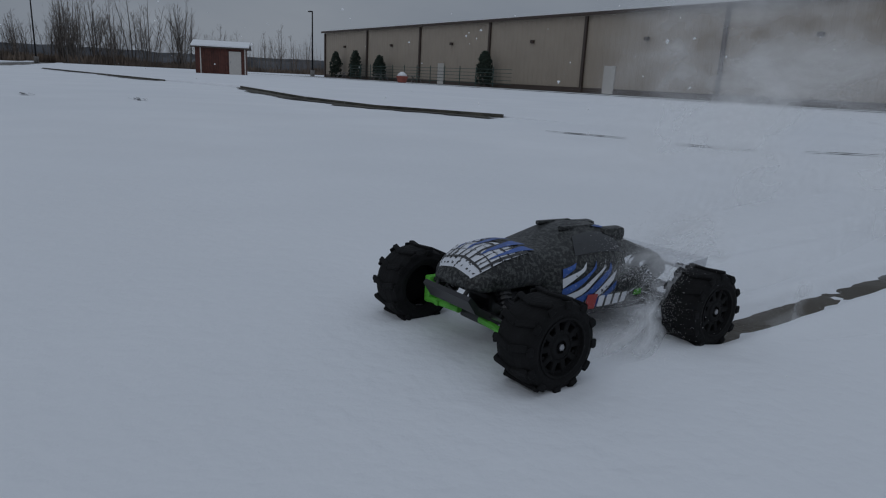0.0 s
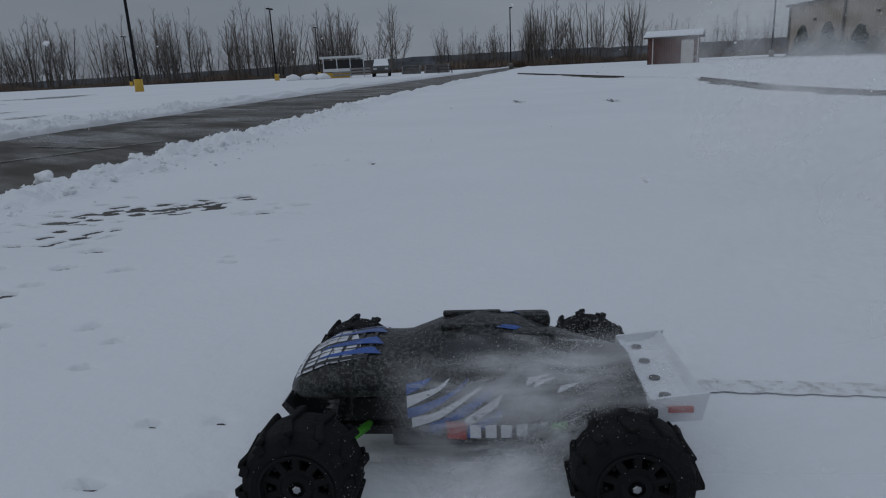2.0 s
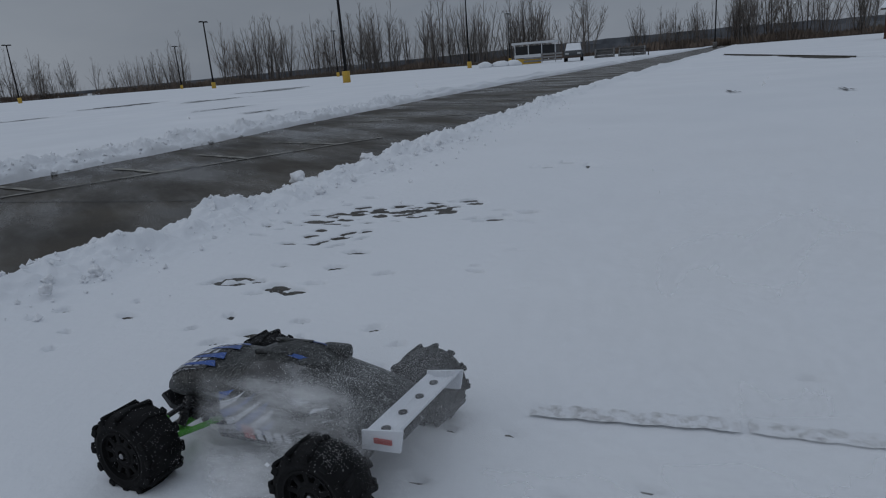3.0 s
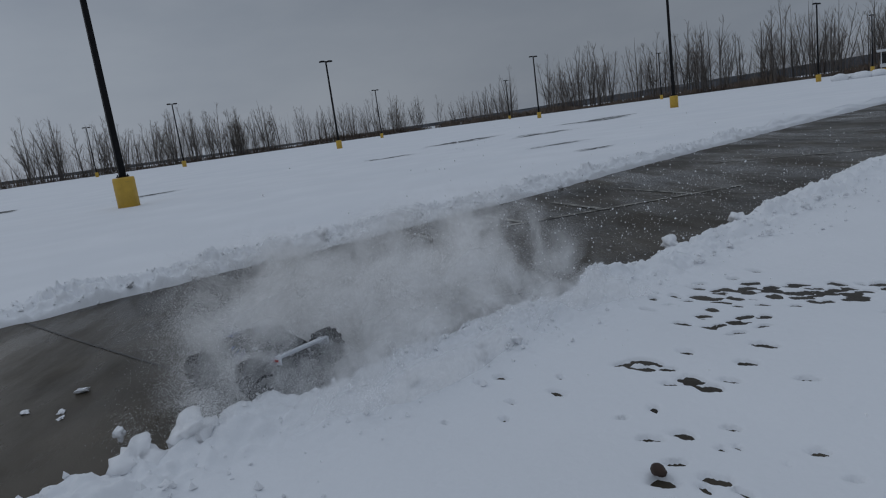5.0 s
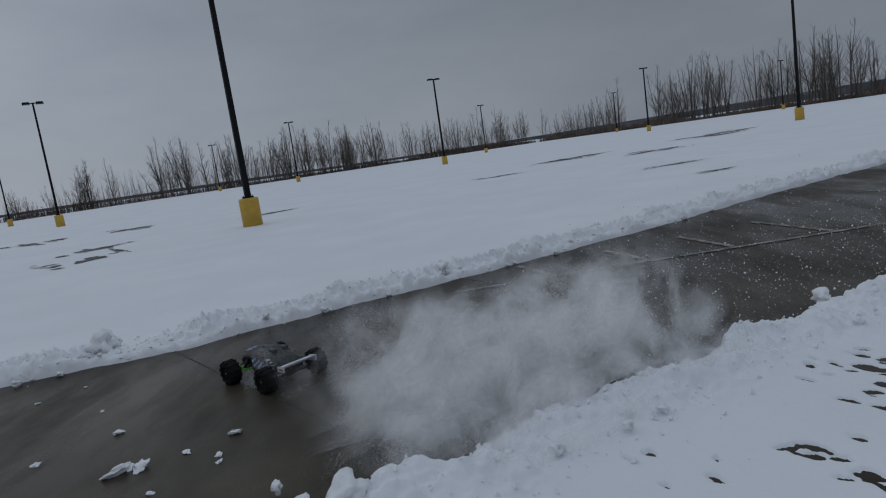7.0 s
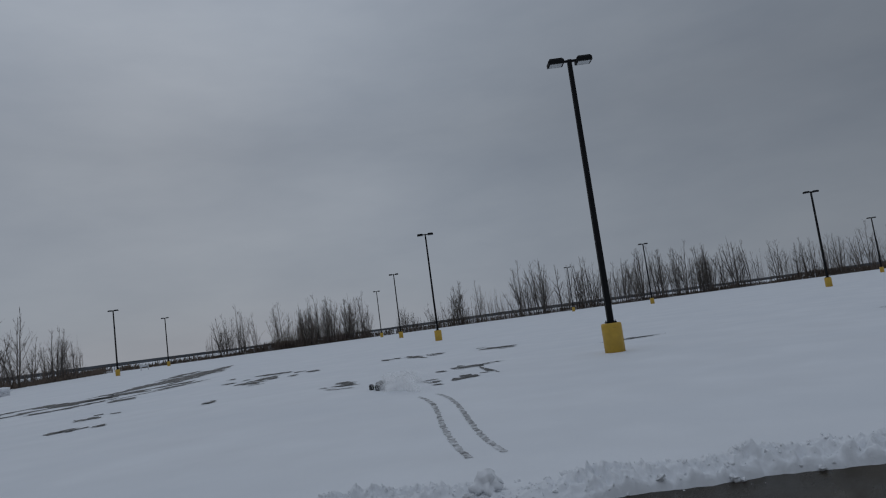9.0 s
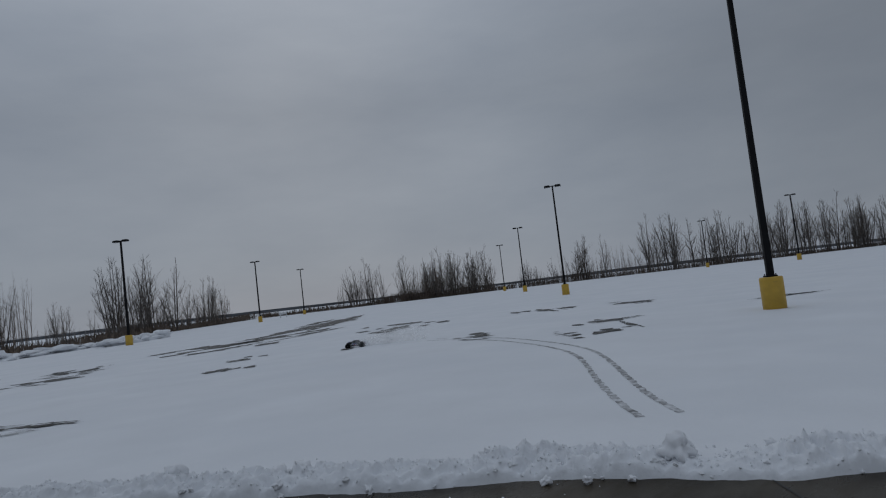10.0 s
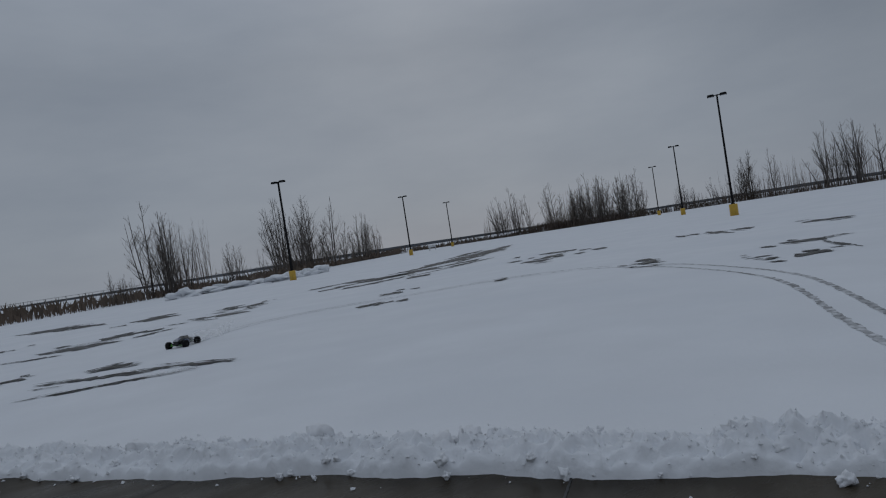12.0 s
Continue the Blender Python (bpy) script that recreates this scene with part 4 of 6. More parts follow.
def far_end():
    t = thing("ticket_booth", pose(-64.4, 56.3, 0, 0, 0, 50), "white-roofed stand with a yellow lower wall", "booth")
    bm = bmesh.new()
    box(bm, (-0.9, 0, 0.35), (3.2, 2.2, 0.62), None, 0.02)
    part("lower_wall", bm, M_YELLOW, t)
    for k in range(3):
        bm = bmesh.new()
        box(bm, (0.9, -1.16, 0.34 + 0.34 * k), (4.6, 0.06, 0.20), None, 0.01)
        part("slat", bm, M_GREYWOOD, t)
    bm = bmesh.new()
    box(bm, (-0.9, -1.14, 0.95), (3.2, 0.12, 0.36), None, 0.02)
    part("counter_panel", bm, M_PANEL, t)
    for x in (-2.4, -0.8, 0.8, 2.4):
        bm = bmesh.new()
        box(bm, (x, -1.0, 1.25), (0.10, 0.10, 2.4))
        part("post", bm, M_PANEL, t)
    # dark glass panel added to stand for the dark open gap below the roof
    bm = bmesh.new()
    box(bm, (0, 0.9, 1.55), (4.8, 0.1, 1.2))
    part("window", bm, M_GLASS, t)
    bm = bmesh.new()
    box(bm, (0, 0, 2.45), (5.6, 2.8, 0.22), None, 0.03)
    part("roof", bm, M_PANEL, t)
    for k, (x, y, w) in enumerate(((-64.0, 67.6, 2.6), (-60.6, 69.0, 3.4))):
        t = thing("bleacher", pose(x, y, 0, 0, 0, 38), "grey weathered bleacher with snow on its steps", "bleacher", "bleachers")
        for j in range(3):
            bm = bmesh.new()
            box(bm, (0, j * 0.45, 0.40 + j * 0.36), (w, 0.30, 0.06))
            part("seat", bm, M_GREYWOOD, t)
            bm = bmesh.new()
            box(bm, (0, j * 0.45 + 0.2, 0.16 + j * 0.36), (w, 0.03, 0.32 + j * 0.02))
            part("riser", bm, M_GREYWOOD, t)
        for sx in (-1, 1):
            bm = bmesh.new()
            box(bm, (sx * w * 0.45, 0.45, 0.55), (0.08, 1.2, 1.15))
            part("frame", bm, M_GREYWOOD, t)
    t = thing("picnic_table", pose(-54.2, 63.5, 0, 0, 0, 42), "dark wooden picnic table standing in the snow", "table")
    for y, z, w in ((0, 0.76, 0.8), (-0.7, 0.45, 0.3), (0.7, 0.45, 0.3)):
        bm = bmesh.new()
        box(bm, (0, y, z), (2.2, w, 0.06))
        part("board", bm, M_BROWN, t)
    for x in (-0.8, 0.8):
        bm = bmesh.new()
        tube(bm, (x, -0.7, -0.03), (x, -0.2, 0.75), 0.06, n=6)
        tube(bm, (x, 0.7, -0.03), (x, 0.2, 0.75), 0.06, n=6)
        part("leg", bm, M_BROWN, t)
    rng = random.Random(3)
    for k, (x, y) in enumerate(((-65.2, 49.2), (-63.6, 50.4), (-62.4, 51.4))):
        bm = bmesh.new()
        lump(bm, (0, 0, 0.25), (1.1, 0.8, 0.45), rng)
        tagged(part("snow_heap", bm, M_SLUSH, None, "", True, pose(x, y, 0)), "rounded heap of cleared snow", "snow heap", "snow heaps")
    for k in range(7):
        bm = bmesh.new()
        lump(bm, (0, 0, 0.2), (1.5 + rng.random(), 0.9, 0.24 + 0.32 * rng.random()), rng, 4, 0.95)
        tagged(part("snow_heap", bm, M_SLUSH, None, "", True, pose(-13.5 - 2.6 * k, -61.8 - 2.2 * k + (6 if k > 3 else 0), 0, 0, 0, 40)), "ploughed heap of snow at the lot edge", "snow heap", "snow heaps")


far_end()


def far_fence():
    t = thing("wire_fence", pose(4.0, -74.0, 0, 0, 0, 0), "thin grey wire fence beyond the brush", "fence")
    a, b = Vector((30.0, 4.0)), Vector((-80.0, -80.0))
    n = 46
    for k in range(n + 1):
        p = a.lerp(b, k / n)
        bm = bmesh.new()
        tube(bm, (p.x, p.y, -0.1), (p.x, p.y, 1.9), 0.05, n=6)
        part("post", bm, M_GREYWOOD, t)
    for z in (0.7, 1.3, 1.85):
        bm = bmesh.new()
        tube(bm, (a.x, a.y, z), (b.x, b.y, z), 0.03, n=4)
        part("wire", bm, M_GREYWOOD, t)
    t = thing("guard_rail", pose(-66.0, -104.0, 0, 0, 0, 40), "low white painted guard rail at the lot edge", "rail")
    bm = bmesh.new()
    box(bm, (0, 0, 0.75), (4.2, 0.08, 0.30), None, 0.01)
    part("rail", bm, M_PANEL, t)
    for x in (-1.8, 1.8):
        bm = bmesh.new()
        box(bm, (x, 0.08, 0.4), (0.14, 0.14, 0.9))
        part("post", bm, M_PANEL, t)


far_fence()


# ---- snow lumps on the drive and ridges ----
def lumps():
    rng = random.Random(17)
    spots = []
    for _ in range(70):
        s = rng.uniform(-3, 8)
        spots.append((s, ROAD_NEAR - rng.uniform(0.0, 0.4), rng.uniform(0.012, 0.04), 0.055))
    for _ in range(230):
        s = rng.uniform(-9.5, 10)
        o = rng.uniform(-0.06, 0.6)
        spots.append((s, far_foot(s) + o, rng.uniform(0.012, 0.042), 0.012 if o < 0.05 else 0.085))
    for _ in range(34):
        s = rng.uniform(-4.0, 1.6)
        spots.append((s, rng.uniform(1.9, 5.3), rng.uniform(0.010, 0.030), 0.0))
    for s, o, r in ((1.1, 0.34, 0.13), (-0.34, 0.36, 0.10), (-2.06, 0.36, 0.10), (-3.34, 0.42, 0.12), (-5.0, 0.3, 0.09), (4.6, 0.2, 0.09), (-2.2, 0.25, 0.08), (-4.1, 0.2, 0.07)):
        spots.append((s, far_foot(s) + o, r, 0.09))
    for s, q, r in ((1.85, 1.50, 0.10), (1.62, 1.46, 0.085), (2.9, 1.52, 0.05), (3.6, 1.5, 0.06), (4.4, 1.52, 0.06), (5.4, 1.6, 0.07), (6.4, 1.6, 0.07), (1.03, 2.81, 0.055), (1.14, 2.76, 0.045), (1.38, 2.78, 0.025), (1.66, 2.83, 0.034), (1.64, 1.86, 0.03), (1.5, 2.5, 0.016)):
        spots.append((s, q, r, 0.05 if q < 2 else 0.0))
    meshes = []
    for k in range(8):
        bm = bmesh.new()
        lump(bm, (0, 0, 0), (1, 0.85, 0.75), rng, 3, 0.8)
        meshes.append(done("snow_chunk", bm, M_CHUNK, True))
    for s, q, r, lift in spots:
        p = place(s, q, lift + r * 0.35)
        o = new("snow_chunk", meshes[rng.randrange(8)])
        flat = 0.45 if lift == 0 else 1.0
        o.matrix_basis = pose(p.x, p.y, p.z if lift else r * 0.22, rng.uniform(-20, 20), rng.uniform(-20, 20), rng.uniform(0, 360)) @ Matrix.Diagonal((r * 1.1, r, r * flat, 1))
        tagged(o, "chunk of ploughed snow on the ridge by the drive" if lift else "flat crumb of ice lying on the wet drive", "snow chunk", "snow chunks")
    bm = bmesh.new()
    lump(bm, (0, 0, 0.02), (0.026, 0.023, 0.021), rng, 2, 0.3)
    tagged(part("pine_cone", bm, M_BALL, None, "", True, pose(-1.51, 2.33, SNOW - 0.003)), "small round rust-brown seed ball lying on the snow", "seed ball")


lumps()


def ridge_crumbs():
    """Crumbs of ploughed snow strewn over both ridges and at their feet."""
    rng = np.random.default_rng(77)
    axes = np.array([(1, 0, 0), (-1, 0, 0), (0, 1, 0), (0, -1, 0), (0, 0, 1), (0, 0, -1)], float)
    tri = np.array([(0, 2, 4), (2, 1, 4), (1, 3, 4), (3, 0, 4), (2, 0, 5), (1, 2, 5), (3, 1, 5), (0, 3, 5)])
    count = 9000
    s = rng.uniform(-10.0, 13.0, count)
    far = rng.random(count) < 0.72
    q = np.where(far, far_foot(s) + rng.normal(0.30, 0.22, count), ROAD_NEAR + 0.045 * np.clip(s - 3.5, 0, 14) + rng.normal(-0.22, 0.24, count))
    p = np.array(ALONG)[None] * s[:, None] + np.array(ACROSS)[None] * q[:, None]
    z = np.maximum(snow_height(p[:, 0], p[:, 1], s, q), 0.0)
    r = 0.004 + 0.015 * rng.random(count) ** 3
    keep = (z > 0.004) | (rng.random(count) < 0.12)
    p, z, r = p[keep], z[keep], r[keep]
    count = len(r)
    c = np.stack([p[:, 0], p[:, 1], z + r * 0.4], 1)
    co = c[:, None] + axes[None] * r[:, None, None] * rng.uniform(0.6, 1.2, (count, 6, 1)) + rng.normal(size=(count, 6, 3)) * r[:, None, None] * 0.2
    me = bpy.data.meshes.new("snow_crumbs")
    me.from_pydata(co.reshape(-1, 3).tolist(), [], (tri[None] + 6 * np.arange(count)[:, None, None]).reshape(-1, 3).tolist())
    me.materials.append(M_CHUNK)
    tagged(new("snow_crumbs", me), "small crumbs of ploughed snow along the ridges", "snow crumbs", kind="stuff")


ridge_crumbs()


# ---- the radio-controlled truck ----
BASE, TRACK, RADIUS = 0.466, 0.210, 0.086


def wheel(truck, x, y):
    side = 1 if y > 0 else -1
    w = new("wheel")
    w.parent = truck
    w.matrix_basis = pose(x, y, RADIUS)
    bm = bmesh.new()
    hw = 0.046
    lathe(bm, [(0.046, -hw * 0.6), (0.052, -hw * 0.92), (0.064, -hw), (0.077, -hw * 0.9), (0.0825, -hw * 0.6), (0.084, 0), (0.0825, hw * 0.6), (0.077, hw * 0.9), (0.064, hw), (0.052, hw * 0.92), (0.046, hw * 0.6)], 40, "y", None, False)
    n = 12
    for k in range(n):
        # a low scooped paddle: two leaning halves that meet in a V, and a shoulder knob on each side
        r = Matrix.Rotation(2 * math.pi * k / n, 4, "Y")
        for sy in (-1, 1):
            box(bm, (0.0845, sy * hw * 0.46, 0), (0.008, hw * 0.95, 0.012), r @ Matrix.Rotation(radians(15 * sy), 4, "X"), 0.003)
            box(bm, (0.077, sy * hw * 0.93, 0.004), (0.013, 0.007, 0.016), r, 0.003)
    part("tyre", bm, M_TYRE, w, "black paddle tyre dusted with snow", False)
    bm = bmesh.new()
    o = side * hw
    lathe(bm, [(0.053, o * 0.90), (0.055, o * 0.98), (0.051, o * 0.98), (0.049, o * 0.70), (0.046, o * 0.62), (0.046, o * 0.30)], 32, "y", None, False)
    lathe(bm, [(0.024, o * 0.30), (0.024, o * 0.80), (0.020, o * 0.86), (0.012, o * 0.86), (0.012, o * 0.72), (0.001, o * 0.72)], 24, "y", None, False)
    for k in range(10):
        r = Matrix.Rotation(2 * math.pi * k / 10, 4, "Y")
        box(bm, (0.037, o * 0.70, 0), (0.028, 0.012, 0.0115), r, 0.003)
    lathe(bm, [(0.050, o * 0.80), (0.0445, o * 0.80), (0.0445, o * 0.60)], 32, "y", None, False)
    lathe(bm, [(0.030, o * 0.60), (0.030, o * 0.80), (0.024, o * 0.82)], 24, "y", None, False)
    lathe(bm, [(0.046, o * 0.25), (0.001, o * 0.25)], 24, "y", None, False)
    rim = part("rim", bm, M_RIM, w)
    bm = bmesh.new()
    lathe(bm, [(0.0065, o * 0.80), (0.0065, o * 0.90), (0.0045, o * 0.93)], 6, "y")
    part("wheel_nut", bm, M_STEEL, rim)
    for k in range(8):
        bm = bmesh.new()
        a = 2 * math.pi * (k + 0.5) / 8
        tube(bm, (0.040 * math.cos(a), o * 0.70, 0.040 * math.sin(a)), (0.040 * math.cos(a), o * 0.76, 0.040 * math.sin(a)), 0.0035, n=6)
        part("bolt", bm, M_RIM, rim)
    return w


def shell_section(x, wb, wt, zl, zm, zh):
    """One rib of the shell: sill, shoulder and crown."""
    pts = [(x, -wb * 0.92, zl), (x, -wb, (zl + zm) / 2), (x, -wb * 0.95, zm), (x, -wt, zm + (zh - zm) * 0.75), (x, -wt * 0.6, zh), (x, 0, zh + 0.004)]
    return pts + [(a, -b, c) for a, b, c in pts[-2::-1]]


SHELL = [(0.292, 0.052, 0.036, 0.142, 0.152, 0.160), (0.272, 0.078, 0.058, 0.140, 0.164, 0.184), (0.228, 0.089, 0.070, 0.142, 0.176, 0.206), (0.165, 0.090, 0.073, 0.145, 0.182, 0.214),
         (0.118, 0.090, 0.074, 0.142, 0.180, 0.212), (0.098, 0.106, 0.074, 0.100, 0.178, 0.214), (0.040, 0.117, 0.068, 0.085, 0.172, 0.237), (-0.02, 0.119, 0.064, 0.082, 0.17, 0.248),
         (-0.085, 0.119, 0.063, 0.084, 0.168, 0.242), (-0.14, 0.115, 0.064, 0.092, 0.164, 0.218), (-0.205, 0.103, 0.066, 0.11, 0.16, 0.196), (-0.27, 0.088, 0.063, 0.125, 0.152, 0.176)]


def on_shell(x, ring, off=0.003):
    """A point of the shell's surface, a little proud of it: ring counts along the rib from the right sill."""
    k = 0
    while k < len(SHELL) - 2 and x < SHELL[k + 1][0]:
        k += 1
    a, b = shell_section(*SHELL[k]), shell_section(*SHELL[k + 1])
    f = (SHELL[k][0] - x) / (SHELL[k][0] - SHELL[k + 1][0])
    i = min(int(ring), 9)
    g = ring - i
    p = Vector(a[i]).lerp(Vector(a[i + 1]), g).lerp(Vector(b[i]).lerp(Vector(b[i + 1]), g), f)
    c = Vector((p.x, 0, 0.13))
    return p + (p - c).normalized() * off


def decal(bm, corners, off=0.003, n=6, m=4):
    """A thin patch on the shell between four (x, ring) corners."""
    (x0, r0), (x1, r1), (x2, r2), (x3, r3) = corners
    grid = []
    for i in range(n + 1):
        u = i / n
        row = []
        for j in range(m + 1):
            v = j / m
            x = (x0 * (1 - u) + x1 * u) * (1 - v) + (x3 * (1 - u) + x2 * u) * v
            r = (r0 * (1 - u) + r1 * u) * (1 - v) + (r3 * (1 - u) + r2 * u) * v
            row.append(bm.verts.new(on_shell(x, r, off)))
        grid.append(row)
    for i in range(n):
        for j in range(m):
            bm.faces.new((grid[i][j], grid[i + 1][j], grid[i + 1][j + 1], grid[i][j + 1]))
    return bm


def rc_truck():
    t = thing("toy_truck", pose(0.90, 3.71, 0, 0, 0, 216), "radio-controlled monster truck, black, blue and white shell, snow-dusted", "toy truck")
    bm = bmesh.new()
    loft(bm, [shell_section(*s) for s in SHELL])
    shell = part("shell", bm, M_SHELL, t, "black printed polycarbonate shell speckled with snow", True)
    # hood: white with a dark net, blue flashes behind
    bm = bmesh.new()
    decal(bm, [(0.284, 2.7), (0.205, 3.35), (0.160, 6.9), (0.284, 7.3)], 0.002, 10, 12)
    hood = part("hood_panel", bm, M_WHITE, shell, "white hood print with a black net", True)
    bm = bmesh.new()
    rng = random.Random(12)
    for k in range(6):
        x, w = 0.272 - 0.022 * k, rng.uniform(0.0025, 0.005)
        bend = rng.uniform(-0.006, 0.006)
        decal(bm, [(x, 2.8), (x - w, 2.8), (x - w - 0.008, 5.0), (x - 0.008 + bend, 5.0)], 0.0032, 1, 8)
        decal(bm, [(x - 0.008 + bend, 5.0), (x - w - 0.008, 5.0), (x - w, 7.2), (x, 7.2)], 0.0032, 1, 8)
    for k in range(9):
        r = 3.0 + 0.48 * k
        decal(bm, [(0.280, r), (0.158, r - rng.uniform(-0.25, 0.25)), (0.158, r + 0.05), (0.280, r + rng.uniform(0.08, 0.2))], 0.0032, 8, 1)
    part("net_print", bm, M_INK, shell, "", True)
    bm = bmesh.new()
    for r in (3.35, 4.2, 5.3, 6.1):
        decal(bm, [(0.245, r + 0.34), (0.150, r - 0.10), (0.135, r + 0.46), (0.235, r + 0.44)], 0.0036, 8, 3)
    part("hood_flash", bm, M_BLUE, shell, "blue flashes", True)
    for side in (0, 1):
        def sd(x, r):
            return (x, 10 - r) if side else (x, r)
        # a block of slanting bars, low at the front and high at the back, cut off under the window
        for mat, first, tag in ((M_WHITE, -1.00, "white slanting bars"), (M_BLUE, -1.50, "blue slanting bars")):
            bm = bmesh.new()
            for k in range(4):
                a, rise, front = first + 1.00 * k, 17.0, 0.092
                xs = min(front, front - (0.10 - a) / rise)
                xe = max(-0.050 + 0.012 * k, front - (2.02 - a) / rise)
                if xs - xe < 0.01:
                    continue
                lo, hi = max(0.10, a + rise * (front - xs)), a + rise * (front - xe)
                decal(bm, [sd(xs, lo), sd(xe, hi), sd(xe - 0.010, min(2.25, hi + 0.46)), sd(xs, lo + 0.46)], 0.002 + 0.0008 * (mat == M_BLUE), 8, 4)
            part("side_stripe", bm, mat, shell, tag, True)
        # torn slivers of print over the rear flank
        for mat, seed, count, tag in ((M_WHITE, 3, 9, "pale torn slivers"), (M_DULL, 4, 12, "dull green torn slivers")):
            rng = random.Random(seed)
            bm = bmesh.new()
            for k in range(count):
                x, r, long = rng.uniform(-0.20, -0.05), rng.uniform(0.3, 2.3), rng.uniform(0.018, 0.045)
                w = rng.uniform(0.07, 0.24)
                decal(bm, [sd(x, r), sd(x - long, r + 9 * long), sd(x - long * 1.25, r + 9 * long + w * 0.4), sd(x - 0.006, r + w)], 0.0022 + 0.0002 * k / count, 3, 1)
            part("flank_print", bm, mat, shell, tag, True)
        bm = bmesh.new()
        decal(bm, [sd(0.030, 0.12), sd(0.000, 0.12), sd(0.000, 0.85), sd(0.030, 0.85)], 0.006, 3, 2)
        part("badge", bm, M_RED, shell, "red badge", True)
        bm = bmesh.new()
        for k in range(4):
            x = -0.006 - 0.024 * k
            decal(bm, [sd(x, 0.2), sd(x - 0.017, 0.2), sd(x - 0.017, 0.75), sd(x, 0.75)], 0.006, 1, 1)
        part("badge_bar", bm, M_WING, shell, "pale bars of a badge", True)
        bm = bmesh.new()
        decal(bm, [sd(-0.05, 3.9), sd(-0.10, 3.75), sd(-0.115, 4.1), sd(-0.06, 4.15)], 0.002, 5, 3)
        part("roof_flash", bm, M_BLUE, shell, "blue roof flash", True)
        bm = bmesh.new()
        decal(bm, [sd(0.045, 2.5), sd(-0.11, 2.5), sd(-0.095, 3.4), sd(0.025, 3.4)], 0.0015, 6, 3)
        part("side_window", bm, M_GLASS, shell, "", True)
        y = 0.055 if side else -0.055
        bm = bmesh.new()
        box(bm, (-0.110, y * 0.8, 0.226), (0.070, 0.034, 0.032), None, 0.012)
        part("roof_scoop", bm, M_SHELL, shell)
        bm = bmesh.new()
        box(bm, (-0.01, y * 0.62, 0.244), (0.10, 0.012, 0.010), None, 0.004)
        part("roof_rib", bm, M_SHELL, shell)
        # chassis side and suspension
        bm = bmesh.new()
        sy = 1 if side else -1
        box(bm, (-0.03, sy * 0.075, 0.083), (0.30, 0.05, 0.035), None, 0.008)
        part("chassis_rail", bm, M_INK, t)
        bm = bmesh.new()
        for k in range(3):
            box(bm, (-0.145 + 0.03 * k, sy * 0.108, 0.105 + 0.012 * (k % 2)), (0.024, 0.008, 0.013), None, 0.002)
        part("chassis_brace", bm, M_LIME, t, "lime green brace")
        for fx in (1, -1):
            x = fx * BASE / 2
            bm = bmesh.new()
            for o in (-0.035, 0.035):
                tube(bm, (x - fx * 0.03 + o, sy * 0.035, 0.072), (x + o * 0.3, sy * 0.138, 0.068), 0.0075, 0.0065, 8)
            box(bm, (x - fx * 0.005, sy * 0.10, 0.070), (0.05, 0.012, 0.010), None, 0.002)
            part("lower_arm", bm, M_LIME if fx > 0 else M_INK, t, "lime green suspension arm" if fx > 0 else "")
            bm = bmesh.new()
            tube(bm, (x - fx * 0.02, sy * 0.05, 0.128), (x, sy * 0.135, 0.112), 0.006)
            part("upper_link", bm, M_INK, t)
            bm = bmesh.new()
            tube(bm, (x - fx * 0.025, sy * 0.05, 0.165), (x - fx * 0.01, sy * 0.105, 0.082), 0.010)
            for k in range(8):
                f = 0.15 + 0.09 * k
                c = Vector((x - fx * 0.025, sy * 0.05, 0.165)).lerp(Vector((x - fx * 0.01, sy * 0.105, 0.082)), f)
                dv = (Vector((fx * 0.015, sy * 0.055, -0.083))).normalized() * 0.002
                tube(bm, c - dv, c + dv, 0.0145, n=10)
            part("shock", bm, M_INK, t)
            bm = bmesh.new()
            tube(bm, (x, sy * 0.03, 0.088), (x, sy * 0.15, RADIUS), 0.006)
            part("drive_shaft", bm, M_STEEL, t)
            bm = bmesh.new()
            box(bm, (x, sy * 0.142, 0.09), (0.030, 0.020, 0.06), None, 0.005)
            part("hub_carrier", bm, M_LIME if fx > 0 else M_INK, t)
    bm = bmesh.new()
    box(bm, (0, 0, 0.065), (0.46, 0.09, 0.018), None, 0.006)
    box(bm, (0.02, 0, 0.095), (0.40, 0.07, 0.05), None, 0.010)
    part("chassis", bm, M_INK, t)
    bm = bmesh.new()
    loft(bm, [[(0.225, y * 0.8, 0.07), (0.285, y, 0.10), (0.305, y, 0.128), (0.298, y, 0.135), (0.276, y, 0.112), (0.215, y * 0.8, 0.082)] for y in (-0.075, -0.04, 0.0, 0.04, 0.075)])
    part("front_bumper", bm, M_INK, t)
    bm = bmesh.new()
    box(bm, (0.195, 0, 0.135), (0.014, 0.13, 0.07), None, 0.005)
    part("shock_tower", bm, M_INK, t)
    for sy in (-1, 1):
        bm = bmesh.new()
        tube(bm, (0.292, sy * 0.045, 0.128), (0.268, sy * 0.05, 0.165), 0.0045)
        part("body_post", bm, M_INK, t)
    bm = bmesh.new()
    box(bm, (-0.275, 0, 0.095), (0.05, 0.13, 0.02), None, 0.006)
    box(bm, (-0.285, 0, 0.122), (0.02, 0.07, 0.054), None, 0.006)
    part("wing_mount", bm, M_INK, t)
    # tail wing: curved blade with end plates; black discs painted for its dark holes
    prof = [(-0.278, 0.150), (-0.296, 0.143), (-0.319, 0.144), (-0.342, 0.152), (-0.354, 0.165)]
    bm = bmesh.new()
    loft(bm, [[(x, y, z) for x, z in prof] + [(x, y, z + 0.005) for x, z in prof[::-1]] for y in (-0.13, -0.06, 0.06, 0.13)])
    wing = part("wing", bm, M_WING, t, "white moulded tail wing")
